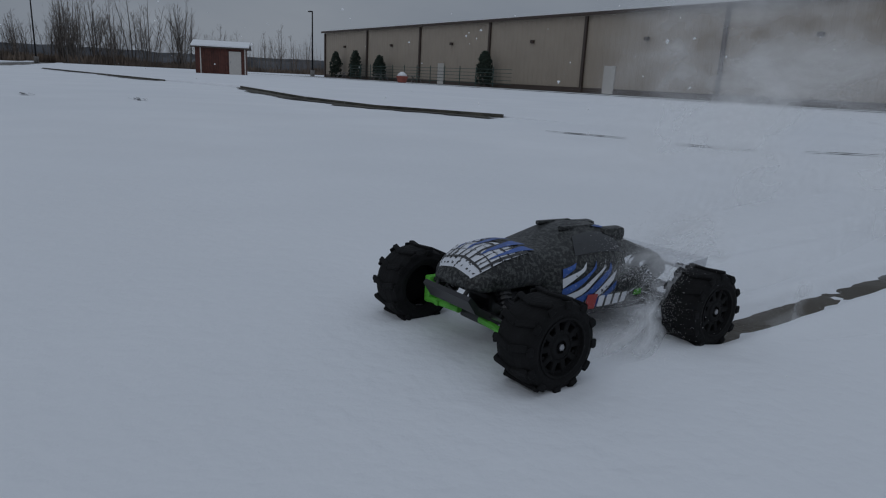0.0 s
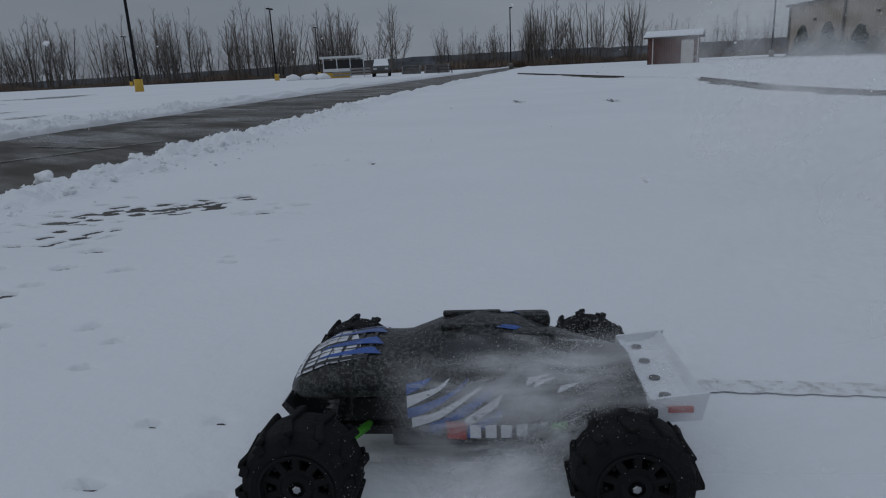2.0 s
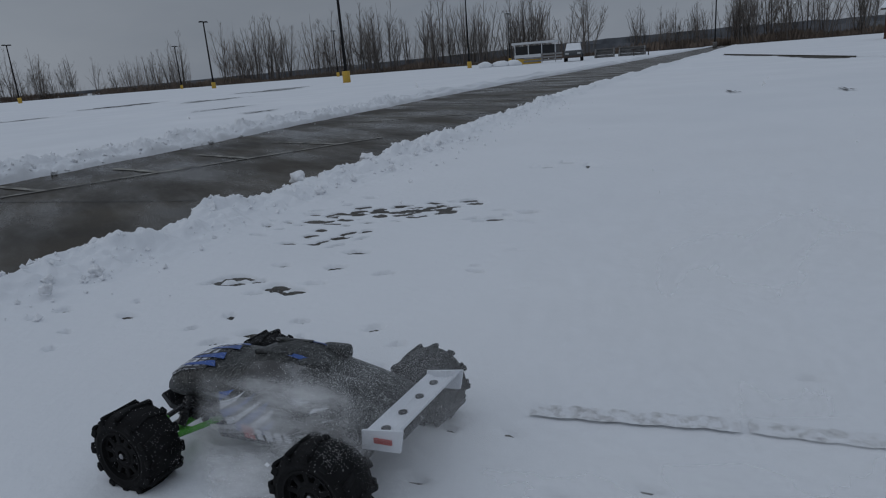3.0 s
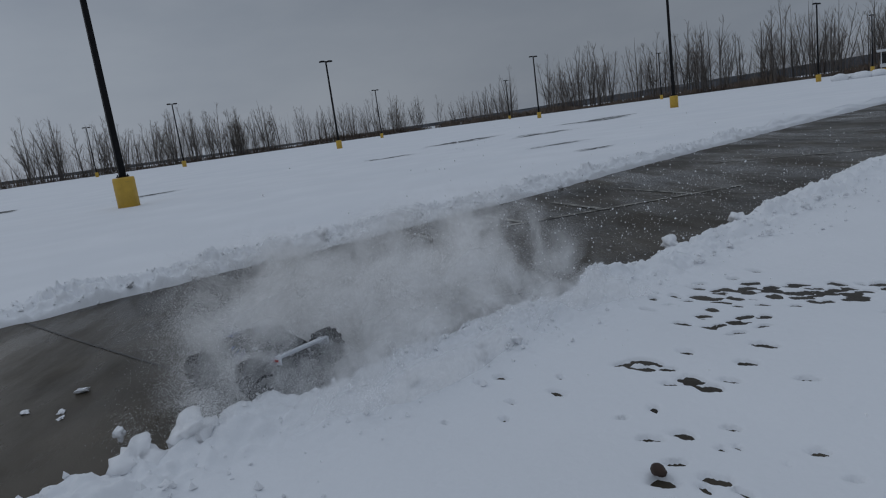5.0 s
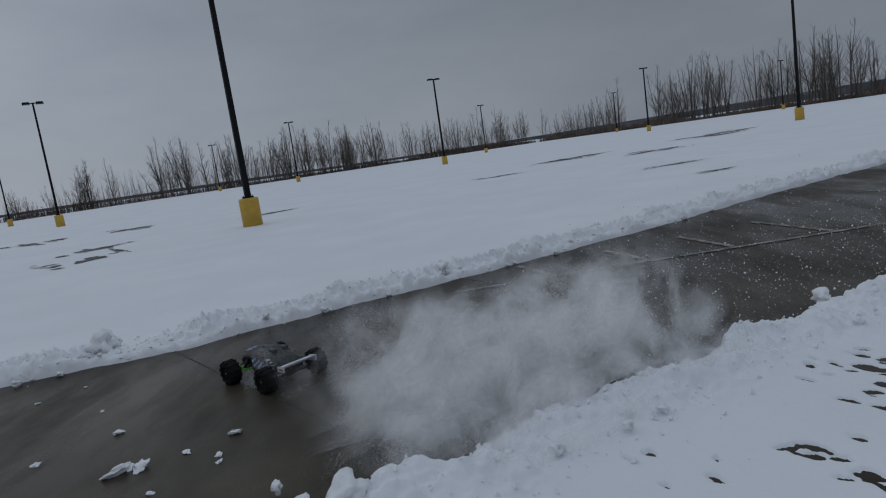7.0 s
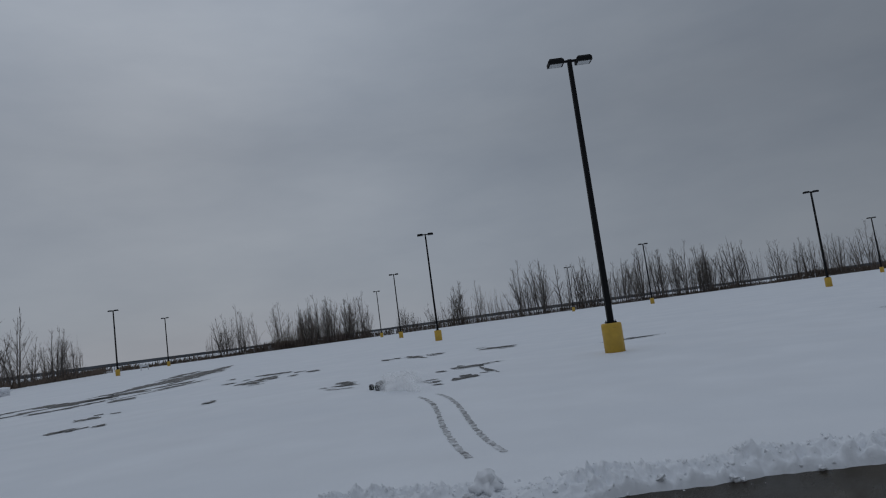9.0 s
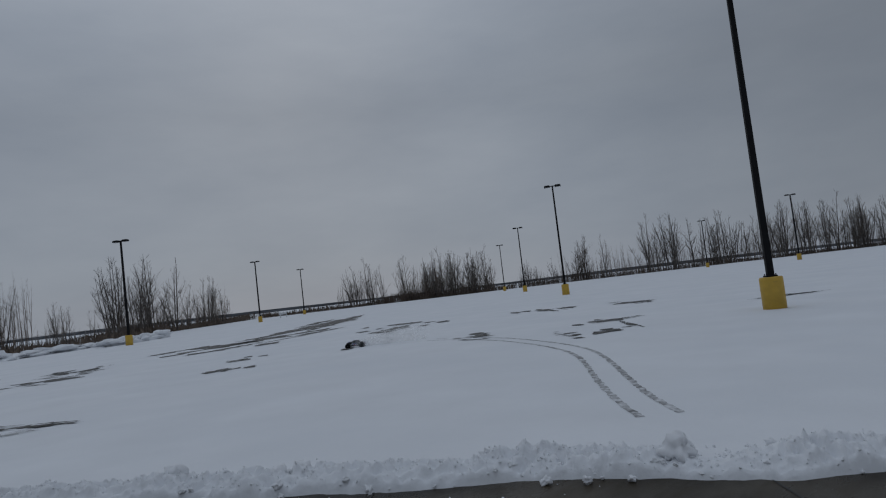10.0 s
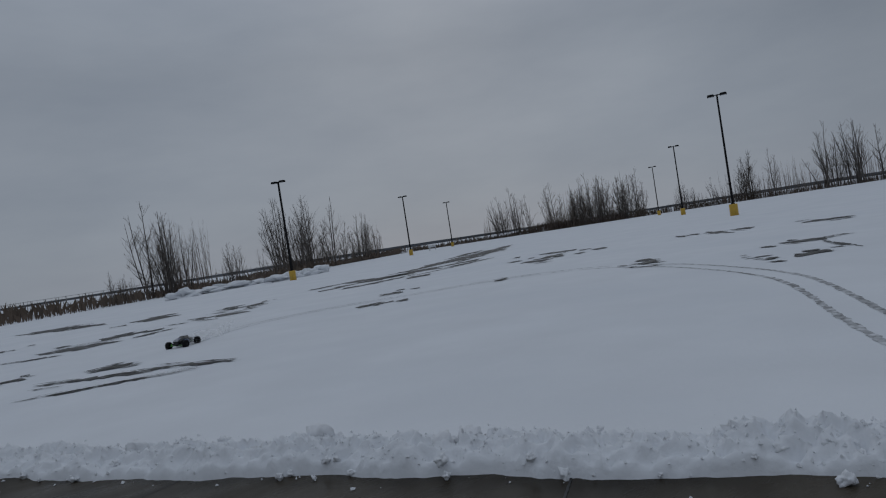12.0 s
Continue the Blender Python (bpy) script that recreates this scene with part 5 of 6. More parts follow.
    for sy in (-1, 1):
        bm = bmesh.new()
        loft(bm, [[(x, sy * (0.13 + d), z) for x, z in ((-0.272, 0.122), (-0.352, 0.126), (-0.362, 0.170), (-0.276, 0.160))] for d in (0.0, 0.005)])
        part("end_plate", bm, M_WING, wing)
        bm = bmesh.new()
        box(bm, (-0.320, sy * 0.137, 0.145), (0.036, 0.004, 0.009))
        part("wing_badge", bm, M_RED, wing, "small red badge")
    for y in (-0.10, -0.035, 0.035, 0.10):
        bm = bmesh.new()
        lathe(bm, [(0.009, 0.0), (0.009, 0.004)], 12, "z", Matrix.Translation((-0.306, y, 0.1475)))
        part("wing_hole_disc", bm, M_INK, wing)
    wheels = [wheel(t, fx * BASE / 2, sy * TRACK) for fx in (1, -1) for sy in (1, -1)]
    return t, wheels


TRUCK, WHEELS = rc_truck()


# ---- thrown snow: rigid clouds of grains ----
def grains(name, label, count, seed, puffs, size, lift=0.004):
    """A cloud of tiny grains: each puff is (place, spread, share)."""
    rng = np.random.default_rng(seed)
    share = np.array([p[2] for p in puffs], float)
    which = rng.choice(len(puffs), count, p=share / share.sum())
    c = np.array([p[0] for p in puffs], float)[which]
    c = c + rng.normal(size=(count, 3)) * np.array([p[1] for p in puffs], float)[which]
    c[:, 2] = abs(c[:, 2]) + lift
    u = rng.normal(size=(count, 3))
    u /= np.linalg.norm(u, axis=1)[:, None]
    v = np.cross(u, rng.normal(size=(count, 3)))
    v /= np.linalg.norm(v, axis=1)[:, None]
    s = (size[0] + (size[1] - size[0]) * rng.random(count) ** 2 * np.where(rng.random(count) < 0.985, 1.0, 2.0))[:, None]
    co = np.stack([c + u * s, c - u * s * 0.5 + v * s * 0.87, c - u * s * 0.5 - v * s * 0.87], 1).reshape(-1, 3)
    me = bpy.data.meshes.new(name)
    me.vertices.add(count * 3)
    me.vertices.foreach_set("co", co.ravel())
    me.loops.add(count * 3)
    me.loops.foreach_set("vertex_index", np.arange(count * 3))
    me.polygons.add(count)
    me.polygons.foreach_set("loop_start", np.arange(0, count * 3, 3))
    me.polygons.foreach_set("loop_total", np.full(count, 3))
    me.update()
    me.validate()
    me.materials.append(M_GRAIN)
    return tagged(new(name, me), label, "snow spray", kind="stuff")


def crumbs(name, label, count, seed, puffs, size):
    """Flying crumbs: little uneven eight-sided lumps."""
    rng = np.random.default_rng(seed)
    which = rng.integers(0, len(puffs), count)
    c = np.array([p[0] for p in puffs], float)[which] + rng.normal(size=(count, 3)) * np.array([p[1] for p in puffs], float)[which]
    c[:, 2] = abs(c[:, 2]) + 0.004
    r = size[0] + (size[1] - size[0]) * rng.random(count) ** 4
    axes = np.array([(1, 0, 0), (-1, 0, 0), (0, 1, 0), (0, -1, 0), (0, 0, 1), (0, 0, -1)], float)
    co = c[:, None, :] + axes[None] * r[:, None, None] * rng.uniform(0.5, 1.1, (count, 6, 1)) + rng.normal(size=(count, 6, 3)) * r[:, None, None] * 0.2
    f = np.array([(0, 2, 4), (2, 1, 4), (1, 3, 4), (3, 0, 4), (2, 0, 5), (1, 2, 5), (3, 1, 5), (0, 3, 5)])
    faces = (f[None] + 6 * np.arange(count)[:, None, None]).reshape(-1, 3)
    me = bpy.data.meshes.new(name)
    me.from_pydata(co.reshape(-1, 3).tolist(), [], faces.tolist())
    me.materials.append(M_GRAIN)
    return tagged(new(name, me), label, "snow spray", kind="stuff")


def billow(seed, knots, count, spread, size):
    """Small puffs strewn round the points of a rough arc, so that the cloud is lumpy."""
    rng = random.Random(seed)
    out = []
    for _ in range(count):
        c, s, k = knots[rng.randrange(len(knots))]
        p = [c[i] + rng.gauss(0, s[i]) for i in range(3)]
        r = rng.uniform(*spread)
        out.append((p, (r * rng.uniform(0.7, 1.4), r * rng.uniform(0.7, 1.4), r * rng.uniform(0.6, 1.2)), k * rng.uniform(0.4, 1.6)))
    return out


# beside and behind the truck, in its own space: what each wheel throws
WAKE = billow(1, [((0.03, 0.16, 0.03), (0.05, 0.03, 0.015), 0.8), ((-0.05, 0.15, 0.07), (0.06, 0.03, 0.03), 1.6), ((-0.10, 0.13, 0.13), (0.06, 0.03, 0.03), 1.6), ((-0.16, 0.12, 0.19), (0.05, 0.05, 0.03), 1.3), ((-0.05, 0.19, 0.015), (0.08, 0.03, 0.008), 1.2),
                  ((-0.42, 0.02, 0.10), (0.08, 0.15, 0.05), 1.0), ((-0.55, 0.22, 0.03), (0.12, 0.05, 0.015), 0.8), ((-0.62, -0.05, 0.09), (0.15, 0.18, 0.05), 1.0), ((-0.20, 0.05, 0.24), (0.08, 0.06, 0.02), 0.5)], 90, (0.012, 0.04), 1)
SPRAY = grains("wheel_spray", "fine snow thrown up by the toy truck's wheels", 45000, 1, WAKE, (0.0004, 0.0010))
HAZE = billow(8, [((-0.05, 0.16, 0.10), (0.14, 0.05, 0.05), 1.2), ((-0.22, 0.10, 0.18), (0.12, 0.10, 0.06), 1.4), ((-0.02, 0.0, 0.24), (0.14, 0.09, 0.03), 1.0), ((-0.45, 0.0, 0.14), (0.14, 0.18, 0.08), 1.0), ((-0.3, 0.28, 0.04), (0.2, 0.08, 0.03), 0.8), ((0.14, 0.05, 0.19), (0.08, 0.08, 0.03), 0.5)], 90, (0.02, 0.07), 1)
MIST = grains("snow_haze", "haze of powder wrapped round the toy truck", 26000, 8, HAZE, (0.0004, 0.0009))
ROOST = billow(2, [((0.0, 0.0, 0.60), (0.35, 0.30, 0.12), 1.3), ((0.5, -0.2, 0.70), (0.35, 0.30, 0.16), 1.4), ((-0.45, 0.1, 0.50), (0.2, 0.3, 0.08), 0.7), ((0.9, -0.7, 0.55), (0.35, 0.3, 0.16), 0.9), ((0.2, -0.6, 0.28), (0.4, 0.3, 0.10), 0.8)], 90, (0.05, 0.17), 1)
CLOUD = grains("snow_cloud", "grainy veil of snow hanging behind the toy truck", 60000, 2, ROOST, (0.0006, 0.0016))
BURST = billow(3, [((-2.50, 0.80, 0.14), (0.12, 0.10, 0.06), 1.3), ((-2.85, 0.72, 0.36), (0.10, 0.08, 0.12), 1.0), ((-2.75, 1.05, 0.25), (0.15, 0.12, 0.10), 1.2), ((-2.90, 1.30, 0.38), (0.12, 0.14, 0.12), 1.2),
                   ((-3.05, 1.60, 0.36), (0.14, 0.14, 0.10), 1.2), ((-3.20, 1.95, 0.32), (0.14, 0.16, 0.10), 1.0), ((-2.55, 1.25, 0.10), (0.25, 0.25, 0.05), 0.9), ((-2.95, 0.85, 0.55), (0.12, 0.15, 0.08), 0.3), ((-2.55, 0.62, 0.12), (0.07, 0.05, 0.08), 0.8), ((-2.95, 0.50, 0.30), (0.15, 0.07, 0.12), 0.7), ((-2.2, 1.0, 0.12), (0.12, 0.3, 0.05), 0.7)], 110, (0.04, 0.12), 1)
PLUME = grains("snow_plume", "billowing plume of snow burst from the ridge", 190000, 3, BURST, (0.0009, 0.0024))
SPLASH = [((-3.5, 2.4, 0.42), (0.5, 0.6, 0.28), 1), ((-4.4, 3.7, 0.35), (0.6, 0.8, 0.2), 1), ((-5.3, 5.0, 0.3), (0.7, 0.9, 0.2), 1)]
SPECKS = crumbs("snow_specks", "loose crumbs of snow flying over the drive", 6500, 4, SPLASH, (0.0012, 0.0065))
TAIL = [((-0.7, 0, 0.16), (0.35, 0.16, 0.10), 1), ((-1.4, 0, 0.26), (0.5, 0.22, 0.13), 1.3), ((-2.1, 0, 0.30), (0.5, 0.25, 0.14), 0.8), ((-0.3, 0, 0.10), (0.2, 0.14, 0.05), 0.7)]
DUST = grains("trailing_snow", "low trail of powder behind the speeding toy truck", 42000, 6, TAIL, (0.003, 0.007))
FLAKES = crumbs("snow_flakes", "scattered flakes drifting in the air", 260, 5, [((0.6, 4.6, 0.9), (1.3, 1.0, 0.35), 1)], (0.002, 0.009))


# ---- veils of powder: thin curved sheets, broken up and soft at their rims ----
def veil_material(name, strength, scale, stretch, low=0.36, floor=0.55, erode=0.0):
    m = bpy.data.materials.new(name)
    m.use_nodes = True
    n, l = m.node_tree.nodes, m.node_tree.links
    b, out = n["Principled BSDF"], n["Material Output"]
    b.inputs["Base Color"].default_value = (0.98, 0.98, 0.98, 1)
    b.inputs["Roughness"].default_value = 1.0
    b.inputs["Specular IOR Level"].default_value = 0.0
    thin, both, clear, mix = n.new("ShaderNodeBsdfTranslucent"), n.new("ShaderNodeMixShader"), n.new("ShaderNodeBsdfTransparent"), n.new("ShaderNodeMixShader")
    thin.inputs[0].default_value = (0.98, 0.98, 0.98, 1)
    both.inputs[0].default_value = 0.5
    uv, sep, tc, mp, no, fine = n.new("ShaderNodeUVMap"), n.new("ShaderNodeSeparateXYZ"), n.new("ShaderNodeTexCoord"), n.new("ShaderNodeMapping"), n.new("ShaderNodeTexNoise"), n.new("ShaderNodeTexNoise")
    mp.inputs["Scale"].default_value = stretch
    no.inputs["Scale"].default_value, no.inputs["Detail"].default_value, no.inputs["Distortion"].default_value = scale, 7, 1.1 if scale > 8 else 0.35
    fine.inputs["Scale"].default_value, fine.inputs["Detail"].default_value = scale * 14, 2
    l.new(uv.outputs[0], sep.inputs[0])
    l.new(tc.outputs["Object"], mp.inputs[0])
    l.new(mp.outputs[0], no.inputs["Vector"])
    l.new(tc.outputs["Object"], fine.inputs["Vector"])

    def op(kind, a, c):
        x = n.new("ShaderNodeMath")
        x.operation = kind
        x.use_clamp = True
        for k, v in enumerate((a, c)):
            if isinstance(v, (int, float)):
                x.inputs[k].default_value = v
            else:
                l.new(v, x.inputs[k])
        return x.outputs[0]

    def soft(a):
        r = n.new("ShaderNodeMapRange")
        r.interpolation_type = "SMOOTHSTEP"
        r.inputs["From Min"].default_value, r.inputs["From Max"].default_value = 0.0, 0.75
        l.new(a, r.inputs["Value"])
        return r.outputs[0]
    rim = []
    for k in ("X", "Y"):
        far = op("SUBTRACT", 1.0, sep.outputs[k])
        quad = op("MULTIPLY", sep.outputs[k], far)
        rim.append(soft(op("MULTIPLY", quad, 4.0)))
    body = n.new("ShaderNodeMapRange")
    body.inputs["From Min"].default_value, body.inputs["From Max"].default_value = low, low + 0.30
    l.new(op("SUBTRACT", no.outputs["Fac"], op("MULTIPLY", sep.outputs["Y"], erode)), body.inputs["Value"])
    grain = n.new("ShaderNodeMapRange")
    grain.inputs["From Min"].default_value, grain.inputs["From Max"].default_value = 0.2, 0.7
    grain.inputs["To Min"].default_value = floor
    l.new(fine.outputs["Fac"], grain.inputs["Value"])
    a = op("MULTIPLY", op("MULTIPLY", rim[0], rim[1]), op("MULTIPLY", body.outputs[0], grain.outputs[0]))
    a = op("MULTIPLY", a, strength)
    l.new(b.outputs[0], both.inputs[1])
    l.new(thin.outputs[0], both.inputs[2])
    l.new(a, mix.inputs[0])
    l.new(clear.outputs[0], mix.inputs[1])
    l.new(both.outputs[0], mix.inputs[2])
    l.new(mix.outputs[0], out.inputs[0])
    return m


def veil(name, label, sheets, mat, nu=26, nv=14):
    """Curved sheets, each a function of (u, v); the map runs from 0 to 1 over each."""
    bm = bmesh.new()
    uvs = bm.loops.layers.uv.new("UVMap")
    for fn in sheets:
        grid = [[bm.verts.new(fn(i / nu, j / nv)) for j in range(nv + 1)] for i in range(nu + 1)]
        for i in range(nu):
            for j in range(nv):
                f = bm.faces.new((grid[i][j], grid[i + 1][j], grid[i + 1][j + 1], grid[i][j + 1]))
                f.smooth = True
                for loop, (a, c) in zip(f.loops, ((i, j), (i + 1, j), (i + 1, j + 1), (i, j + 1))):
                    loop[uvs].uv = (a / nu, c / nv)
    me = bpy.data.meshes.new(name)
    bm.to_mesh(me)
    bm.free()
    me.materials.append(mat)
    return tagged(new(name, me), label, "snow spray", kind="stuff")


V_NEAR = veil_material("powder_streaks", 0.8, 8.0, (0.6, 1.0, 1.7), 0.38, 0.9, 0.06)
V_WRAP = veil_material("powder_wrap", 0.62, 10.0, (0.5, 1.0, 2.0), 0.40, 0.7)
V_WIDE = veil_material("powder_plume", 0.95, 3.6, (1.0, 1.0, 1.1), 0.22, 0.85, 0.22)
V_THIN = veil_material("powder_haze", 0.55, 2.2, (1.0, 1.0, 1.5), 0.38, 1.0)
V_DUST = veil_material("powder_dust", 1.0, 2.0, (1.0, 1.0, 1.5), 0.30, 0.9)
SIDE_VEIL = veil("side_spray", "streaks of powder along the toy truck's flank", [
    lambda u, v: (0.10 - 0.46 * u, 0.150 + 0.05 * math.sin(3 * v) + 0.02 * math.sin(7 * u), -0.04 + 0.26 * v + 0.12 * u),
    lambda u, v: (0.06 - 0.30 * u, 0.20 + 0.04 * math.sin(4 * u + 2 * v), -0.05 + 0.22 * v),
    lambda u, v: (-0.36 - 0.40 * u, 0.27 - 0.04 * v + 0.03 * math.sin(5 * u), -0.08 + 0.17 * v)], V_NEAR)
WRAP_VEIL = veil("wrap_spray", "haze of powder swept over the toy truck's shell", [
    lambda u, v: (0.14 - 0.40 * u, 0.17 + 0.03 * math.sin(6 * u) - 0.06 * v, 0.0 + 0.26 * v),
    lambda u, v: (0.02 - 0.26 * u, 0.20 - 0.22 * v, 0.20 + 0.06 * math.sin(3 * v) - 0.03 * u)], V_WRAP)
PLUME_VEIL = veil("plume_veil", "dense billows of powder over the ridge", [
    lambda u, v, k=k: place(1.92 + 2.70 * u - 0.03 * k + 0.06 * math.sin(5 * v + k), 1.40 + 0.15 * k + 0.07 * math.sin(9 * u + 2 * k) + 0.10 * v,
                            -0.22 + (0.62 + 0.10 * k if k < 2 else 1.02 - 0.04 * k + 0.16 * math.sin(7 * u + 2 * k)) * v) for k in range(-2, 7)], V_WIDE)
WAKE_VEIL = veil("wake_veil", "thin drifting haze of powder in the toy truck's wake", [
    lambda u, v, k=k: (-0.25 - 2.9 * u, 0.30 - 0.3 * k + 0.10 * math.sin(5 * u + k) + 0.5 * u * (1 - k), -0.25 + (0.85 + 0.35 * u) * v) for k in range(3)], V_THIN)
CLOUD_VEIL = veil("cloud_veil", "pale veil of powder hanging in the air", [
    lambda u, v, k=k: (-1.1 + 2.6 * u, 0.25 * k - 0.9 * u + 0.1 * math.sin(6 * u + k), 0.05 + 1.05 * v) for k in range(2)], V_THIN)
DUST_VEIL = veil("dust_veil", "low veil of powder behind the toy truck", [
    lambda u, v: (-0.1 - 2.4 * u, 0.04 * math.sin(6 * u), -0.08 + (0.35 + 0.35 * u) * v), lambda u, v: (-0.9 - 0.2 * math.sin(3 * v), 0.4 - 0.8 * u, -0.08 + 0.6 * v)], V_DUST)


# ---- tyre tracks, pressed in where the truck has passed ----
def track_piece(pts, w, gauge, seed, mat, jag=0.5, every=0.04):
    bm = bmesh.new()
    for side in (-1, 1):
        line = []
        for j, p in enumerate(pts):
            d = (pts[min(j + 1, len(pts) - 1)] - pts[max(j - 1, 0)]).normalized()
            line.append(p + Vector((-d.y, d.x)) * gauge * side)
        strip(bm, line, w, SNOW + 0.010, jag, seed + side, 0.0, every)
    co = np.array([v.co[:] for v in bm.verts])
    z = snow_height(co[:, 0], co[:, 1], co[:, :2] @ np.array(ALONG), co[:, :2] @ np.array(ACROSS))
    for v, h in zip(bm.verts, z):
        v.co.z = max(float(h), 0.0) + 0.003
    return tagged(part("tyre_track", bm, mat), "twin grey tyre tracks scraped through thin snow", "tyre track", kind="structure")


ROUTE = [(0.0, 0.884, 3.721, 0.0, 221, 1.9, 1.5), (0.5, 0.609, 3.584, 0.004, 222, 0, 0.8), (1.0, 0.343, 3.477, 0.010, 221.3, 1.7, 2.6), (1.5, 0.011, 3.26, -0.006, 220.9, 1.8, 0.8), (2.0, -0.297, 3.029, 0.0, 218.2, 0, 2.4),
         (2.5, -0.634, 2.732, 0.008, 216, -1.7, 2.7), (3.0, -0.985, 2.395, 0.010, 212.8, -1.7, 2.0), (3.5, -1.263, 1.951, 0.027, 209, 2, -2.3), (3.7, -1.385, 1.78, 0.05, 209, 4, -2), (4.2, -1.82, 1.45, 0.13, 213, 5, 2),
         (4.8, -2.62, 1.03, 0.10, 222, -2, 0), (5.3, -3.10, 0.78, 0.03, 226, -6, 0), (5.5, -3.26, 0.67, 0.0, 227, -2, 0), (6.0, -3.57, 0.37, 0.0, 229, 0, 0), (6.5, -3.87, 0.10, 0.0, 231, 0, 0),
         (7.0, -4.23, -0.24, 0.0, 231, 0, 0), (7.2, -4.50, -0.58, 0.0, 232, 0, 0), (7.3, -5.50, -1.66, 0.02, 236, 4, 0), (7.4, -5.90, -2.1, 0.14, 236, 10, 4), (7.5, -6.30, -2.55, 0.16, 230, 12, 16),
         (7.7, -6.95, -3.12, 0.06, 224, -4, 4), (7.8, -7.35, -3.50, 0.0, 222, 0, 0), (8.2, -9.43, -5.17, 0.0, 217, 0, 0), (8.5, -11.2, -6.55, 0.0, 221, 0, 0), (8.7, -12.4, -7.75, 0.0, 230, 0, 0), (9.0, -14.2, -10.5, 0.0, 240, 0, 0), (9.3, -15.4, -13.7, 0.0, 258, 0, 0),
         (9.5, -15.45, -15.0, 0.0, 274, 0, 0), (10.0, -14.2, -17.35, 0.0, 318, 0, 0), (10.5, -11.6, -18.3, 0.0, 340, 0, 0), (11.0, -9.2, -19.3, 0.0, 348, 0, 0), (11.5, -6.8, -19.3, 0.0, 14, 0, 0), (12.0, -4.4, -17.1, 0.0, 46, 0, 0)]


def truck_pose(row):
    t, x, y, z, head, nose, lean = row
    return pose(x, y, z, 0, 0, head) @ pose(0, 0, 0, lean, -nose, 0)


def held(a, b, t, rise=0.12):
    """Rows for a piece that is pressed up into view at t."""
    return [(0.0, a), (max(0.05, t - rise), a), (t, b), (12.0, b)]


def motions():
    walk(TRUCK, [(r[0], truck_pose(r)) for r in ROUTE])
    # wheels roll; the front pair steers a little
    for w in WHEELS:
        base = w.matrix_basis.copy()
        rows, a = [], 0.0
        for k in range(121):
            rows.append((k / 10, base @ Matrix.Rotation(a, 4, "Y")))
            a += radians(62 if k < 72 else 84)
        walk(w, rows)
    walk(SPRAY, [(r[0], pose(r[1], r[2], r[3] * 0.8, 0, 0, r[4])) for r in ROUTE])
    walk(MIST, [(r[0], pose(r[1] + (0.5 if r[0] < 0.9 else 0.0), r[2] + (0.35 if r[0] < 0.9 else 0.0), (-0.34 if r[0] < 0.9 else -0.26 if r[0] < 1.4 else -0.12 if r[0] < 1.9 else -0.05) if r[0] < 2.4 else (r[3] * 0.9 if r[0] < 4.5 else -0.5), 0, 0, r[4])) for r in ROUTE])
    walk(SIDE_VEIL, [(r[0], pose(r[1], r[2], r[3] * 0.8 - (0.0 if r[0] < 5.2 else 0.6), 0, 0, r[4])) for r in ROUTE])
    walk(WRAP_VEIL, [(r[0], pose(r[1] + (0.4 if r[0] < 0.9 else 0.0), r[2] + (0.3 if r[0] < 0.9 else 0.0), (-0.36 if r[0] < 0.9 else -0.28 if r[0] < 1.4 else -0.12 if r[0] < 1.9 else 0.0) if r[0] < 2.4 else (r[3] * 0.9 if r[0] < 4.5 else -0.6), 0, 0, r[4])) for r in ROUTE])
    drift = [(0.0, 2.2, 5.5, 0), (0.5, 1.5, 5.6, 0), (1.5, 0.35, 5.6, -0.05), (2.5, -0.6, 5.4, -0.25), (3.2, -1.2, 5.2, -1.3), (5.3, -3.0, 4.2, -1.5), (12.0, -3.0, 4.2, -1.8)]
    walk(CLOUD_VEIL, [(t, pose(x, y, z)) for t, x, y, z in drift])
    walk(CLOUD, [(0.0, pose(2.2, 5.5, 0)), (0.5, pose(1.5, 5.6, 0)), (1.5, pose(0.35, 5.6, -0.02)), (2.5, pose(-0.5, 5.5, -0.10)), (3.5, pose(-1.5, 5.2, -0.45)), (3.7, pose(-1.7, 5.1, -0.55)), (5.3, pose(-3.0, 4.2, -1.5)), (12.0, pose(-3.0, 4.2, -1.8))])
    wake = [(r[0], pose(r[1], r[2], -0.5 + 0.5 * min(1.0, r[0] / 1.8), 0, 0, r[4])) for r in ROUTE if r[0] <= 3.7]
    walk(WAKE_VEIL, wake + [(5.3, pose(-1.6, 1.9, -0.75, 0, 0, 212)), (6.5, pose(-1.7, 2.0, -1.3, 0, 0, 212)), (12.0, pose(-1.7, 2.0, -1.5, 0, 0, 212))])
    low, up = pose(0, 0, -1.4), pose(0, 0, 0)
    walk(PLUME, [(0.0, low), (4.2, low), (4.7, up), (5.3, pose(-0.08, 0.18, 0.0)), (6.2, pose(-0.26, 0.22, -0.03)), (7.1, pose(-0.40, 0.2, -0.12)), (7.5, pose(-0.45, 0.3, -0.40)), (8.2, pose(-0.6, 0.6, -1.6)), (12.0, pose(-0.6, 0.6, -1.6))])
    walk(PLUME_VEIL, [(0.0, low), (4.2, low), (4.7, up), (5.3, pose(0.0, 0.02, 0.0)), (6.2, pose(-0.06, 0.03, -0.02)), (7.1, pose(-0.14, 0.02, -0.06)), (7.5, pose(-0.28, 0.16, -0.40)), (8.2, pose(-0.5, 0.5, -1.6)), (12.0, pose(-0.6, 0.6, -1.6))])
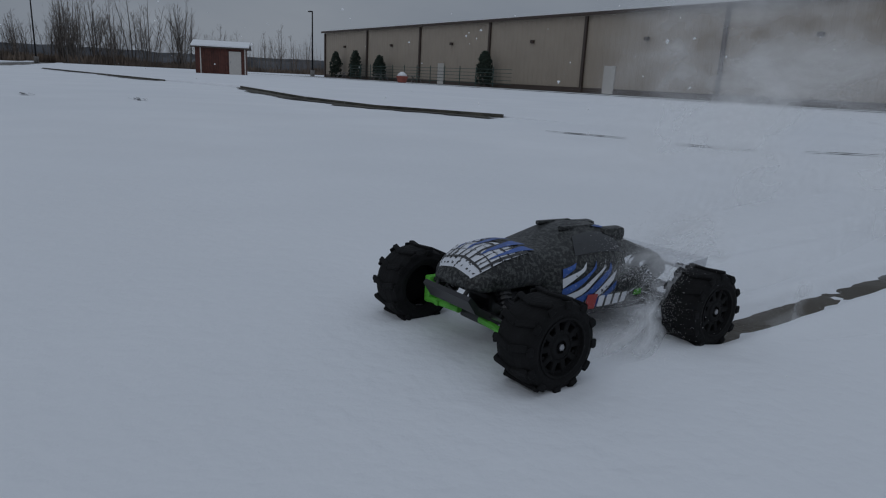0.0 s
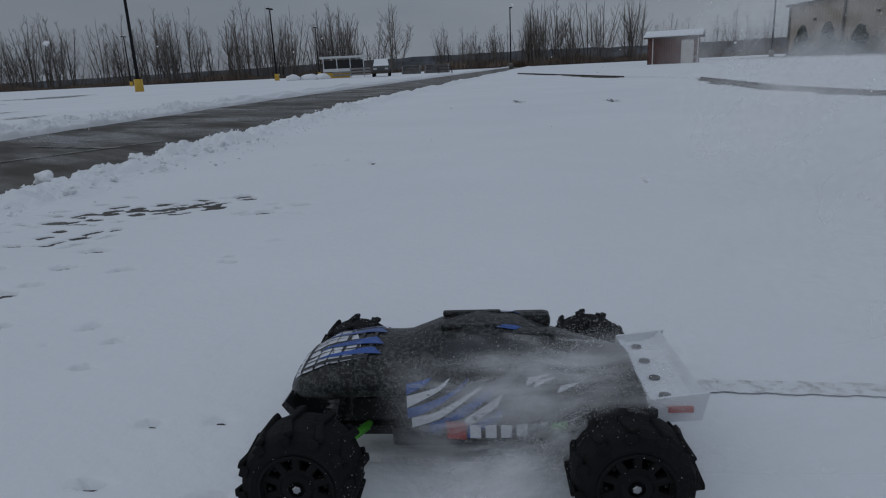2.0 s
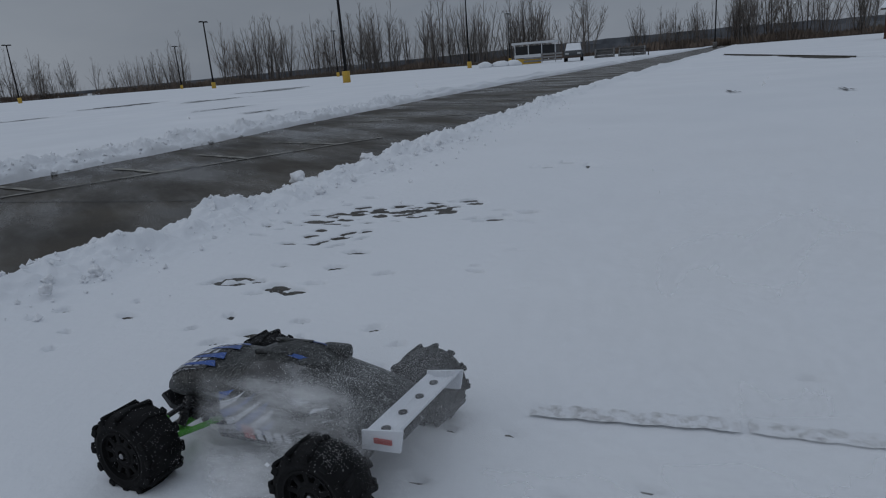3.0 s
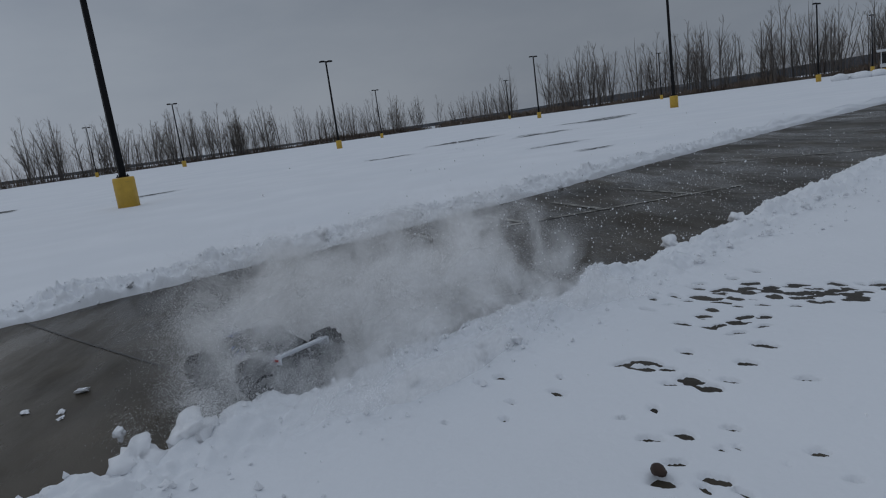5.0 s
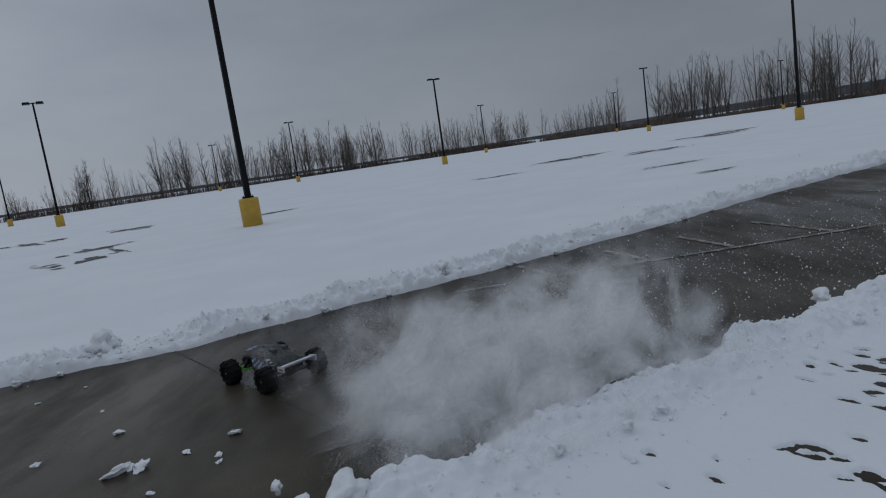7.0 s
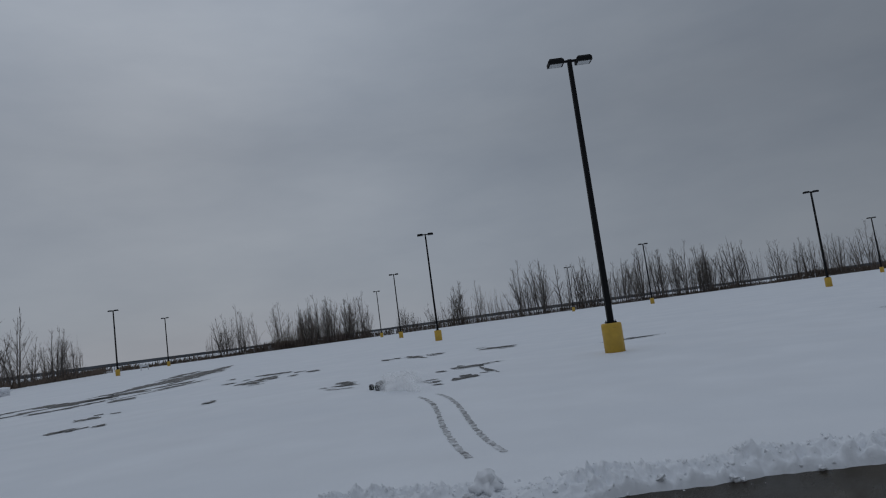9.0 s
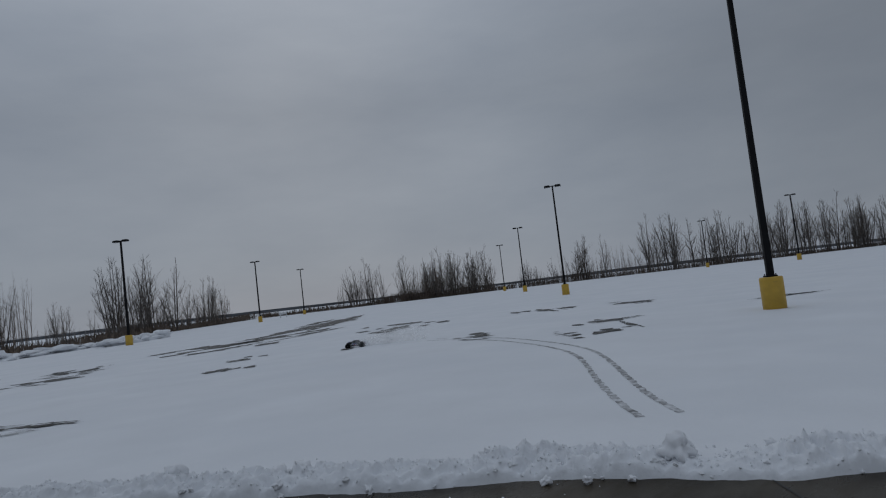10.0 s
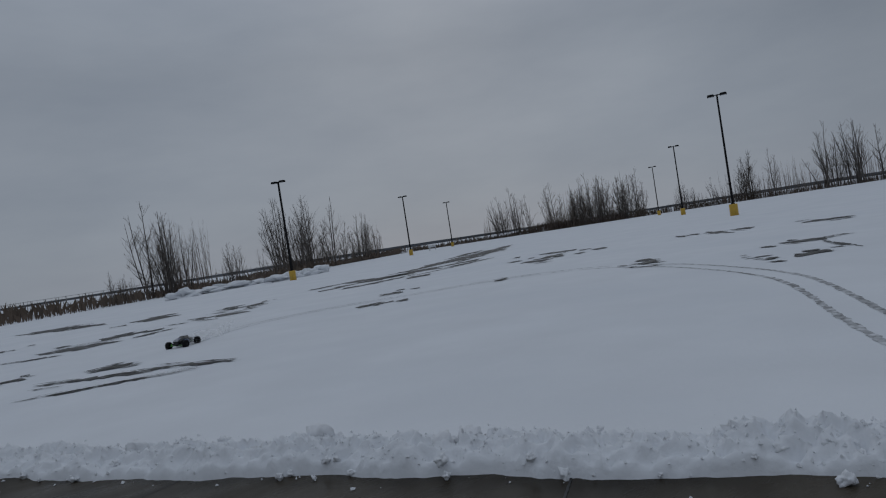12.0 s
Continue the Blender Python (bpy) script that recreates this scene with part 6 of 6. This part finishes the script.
    walk(DUST_VEIL, [(0.0, pose(-5.7, -2.0, -0.9, 0, 0, 236)), (7.2, pose(-5.7, -2.0, -0.9, 0, 0, 236))] + [(r[0], pose(r[1], r[2], 0 if r[0] < 10.4 else -0.25, 0, 0, r[4])) for r in ROUTE if r[0] >= 7.4])
    walk(SPECKS, [(0.0, low), (2.8, low), (3.4, pose(0, 0, -0.42)), (4.4, pose(0, 0, -0.1)), (5.3, up), (7.1, pose(-0.4, 0.2, -0.12)), (7.7, pose(-0.5, 0.3, -1.3)), (12.0, pose(-0.5, 0.3, -1.6))])
    far = [r for r in ROUTE if r[0] >= 7.4]
    walk(DUST, [(0.0, pose(-5.7, -2.0, -0.9, 0, 0, 236)), (7.2, pose(-5.7, -2.0, -0.9, 0, 0, 236))] + [(r[0], pose(r[1], r[2], 0 if r[0] < 10.4 else -0.12, 0, 0, r[4])) for r in far])
    walk(FLAKES, [(0.0, pose(0, 0, 0)), (4.0, pose(-0.25, 0.1, -0.5)), (12.0, pose(-0.6, 0.2, -1.6))])
    # tracks appear behind the truck
    down = pose(0, 0, -0.09)
    for a, b in zip(ROUTE, ROUTE[1:]):
        if a[0] < 7.65 or a[0] >= 12:
            continue
        pa, pb = Vector((a[1], a[2])), Vector((b[1], b[2]))
        da, db = Vector((math.cos(radians(a[4])), math.sin(radians(a[4])))), Vector((math.cos(radians(b[4])), math.sin(radians(b[4]))))
        k = (pb - pa).length
        pts = []
        for j in range(9):
            f = j / 8
            pts.append(pa * (2 * f ** 3 - 3 * f ** 2 + 1) + da * k * (f ** 3 - 2 * f ** 2 + f) + pb * (-2 * f ** 3 + 3 * f ** 2) + db * k * (f ** 3 - f ** 2))
        piece = track_piece(pts, 0.05 if a[0] >= 9.9 else 0.085, TRACK, a[0] * 3, M_RUT)
        walk(piece, held(down, pose(0, 0, 0), min(b[0] + 0.25, 11.95)))
    # close by, short lengths that follow the rear wheels
    clock, xs, ys = [r[0] for r in ROUTE], [r[1] for r in ROUTE], [r[2] for r in ROUTE]
    line = [Vector((np.interp(t, clock, xs), np.interp(t, clock, ys))) for t in np.arange(0.0, 3.3, 0.1)]
    back = Vector((math.cos(radians(41)), math.sin(radians(41))))
    line = [line[0] + back * f for f in (0.26, 0.20, 0.13, 0.06)] + line
    for k in range(len(line) - 1):
        piece = track_piece([line[k], line[k + 1]], 0.052, TRACK, 3.3, M_TRAIL, 0.22, 0.006)
        walk(piece, held(down, pose(0, 0, 0), 0.16 + 0.1 * k))


motions()
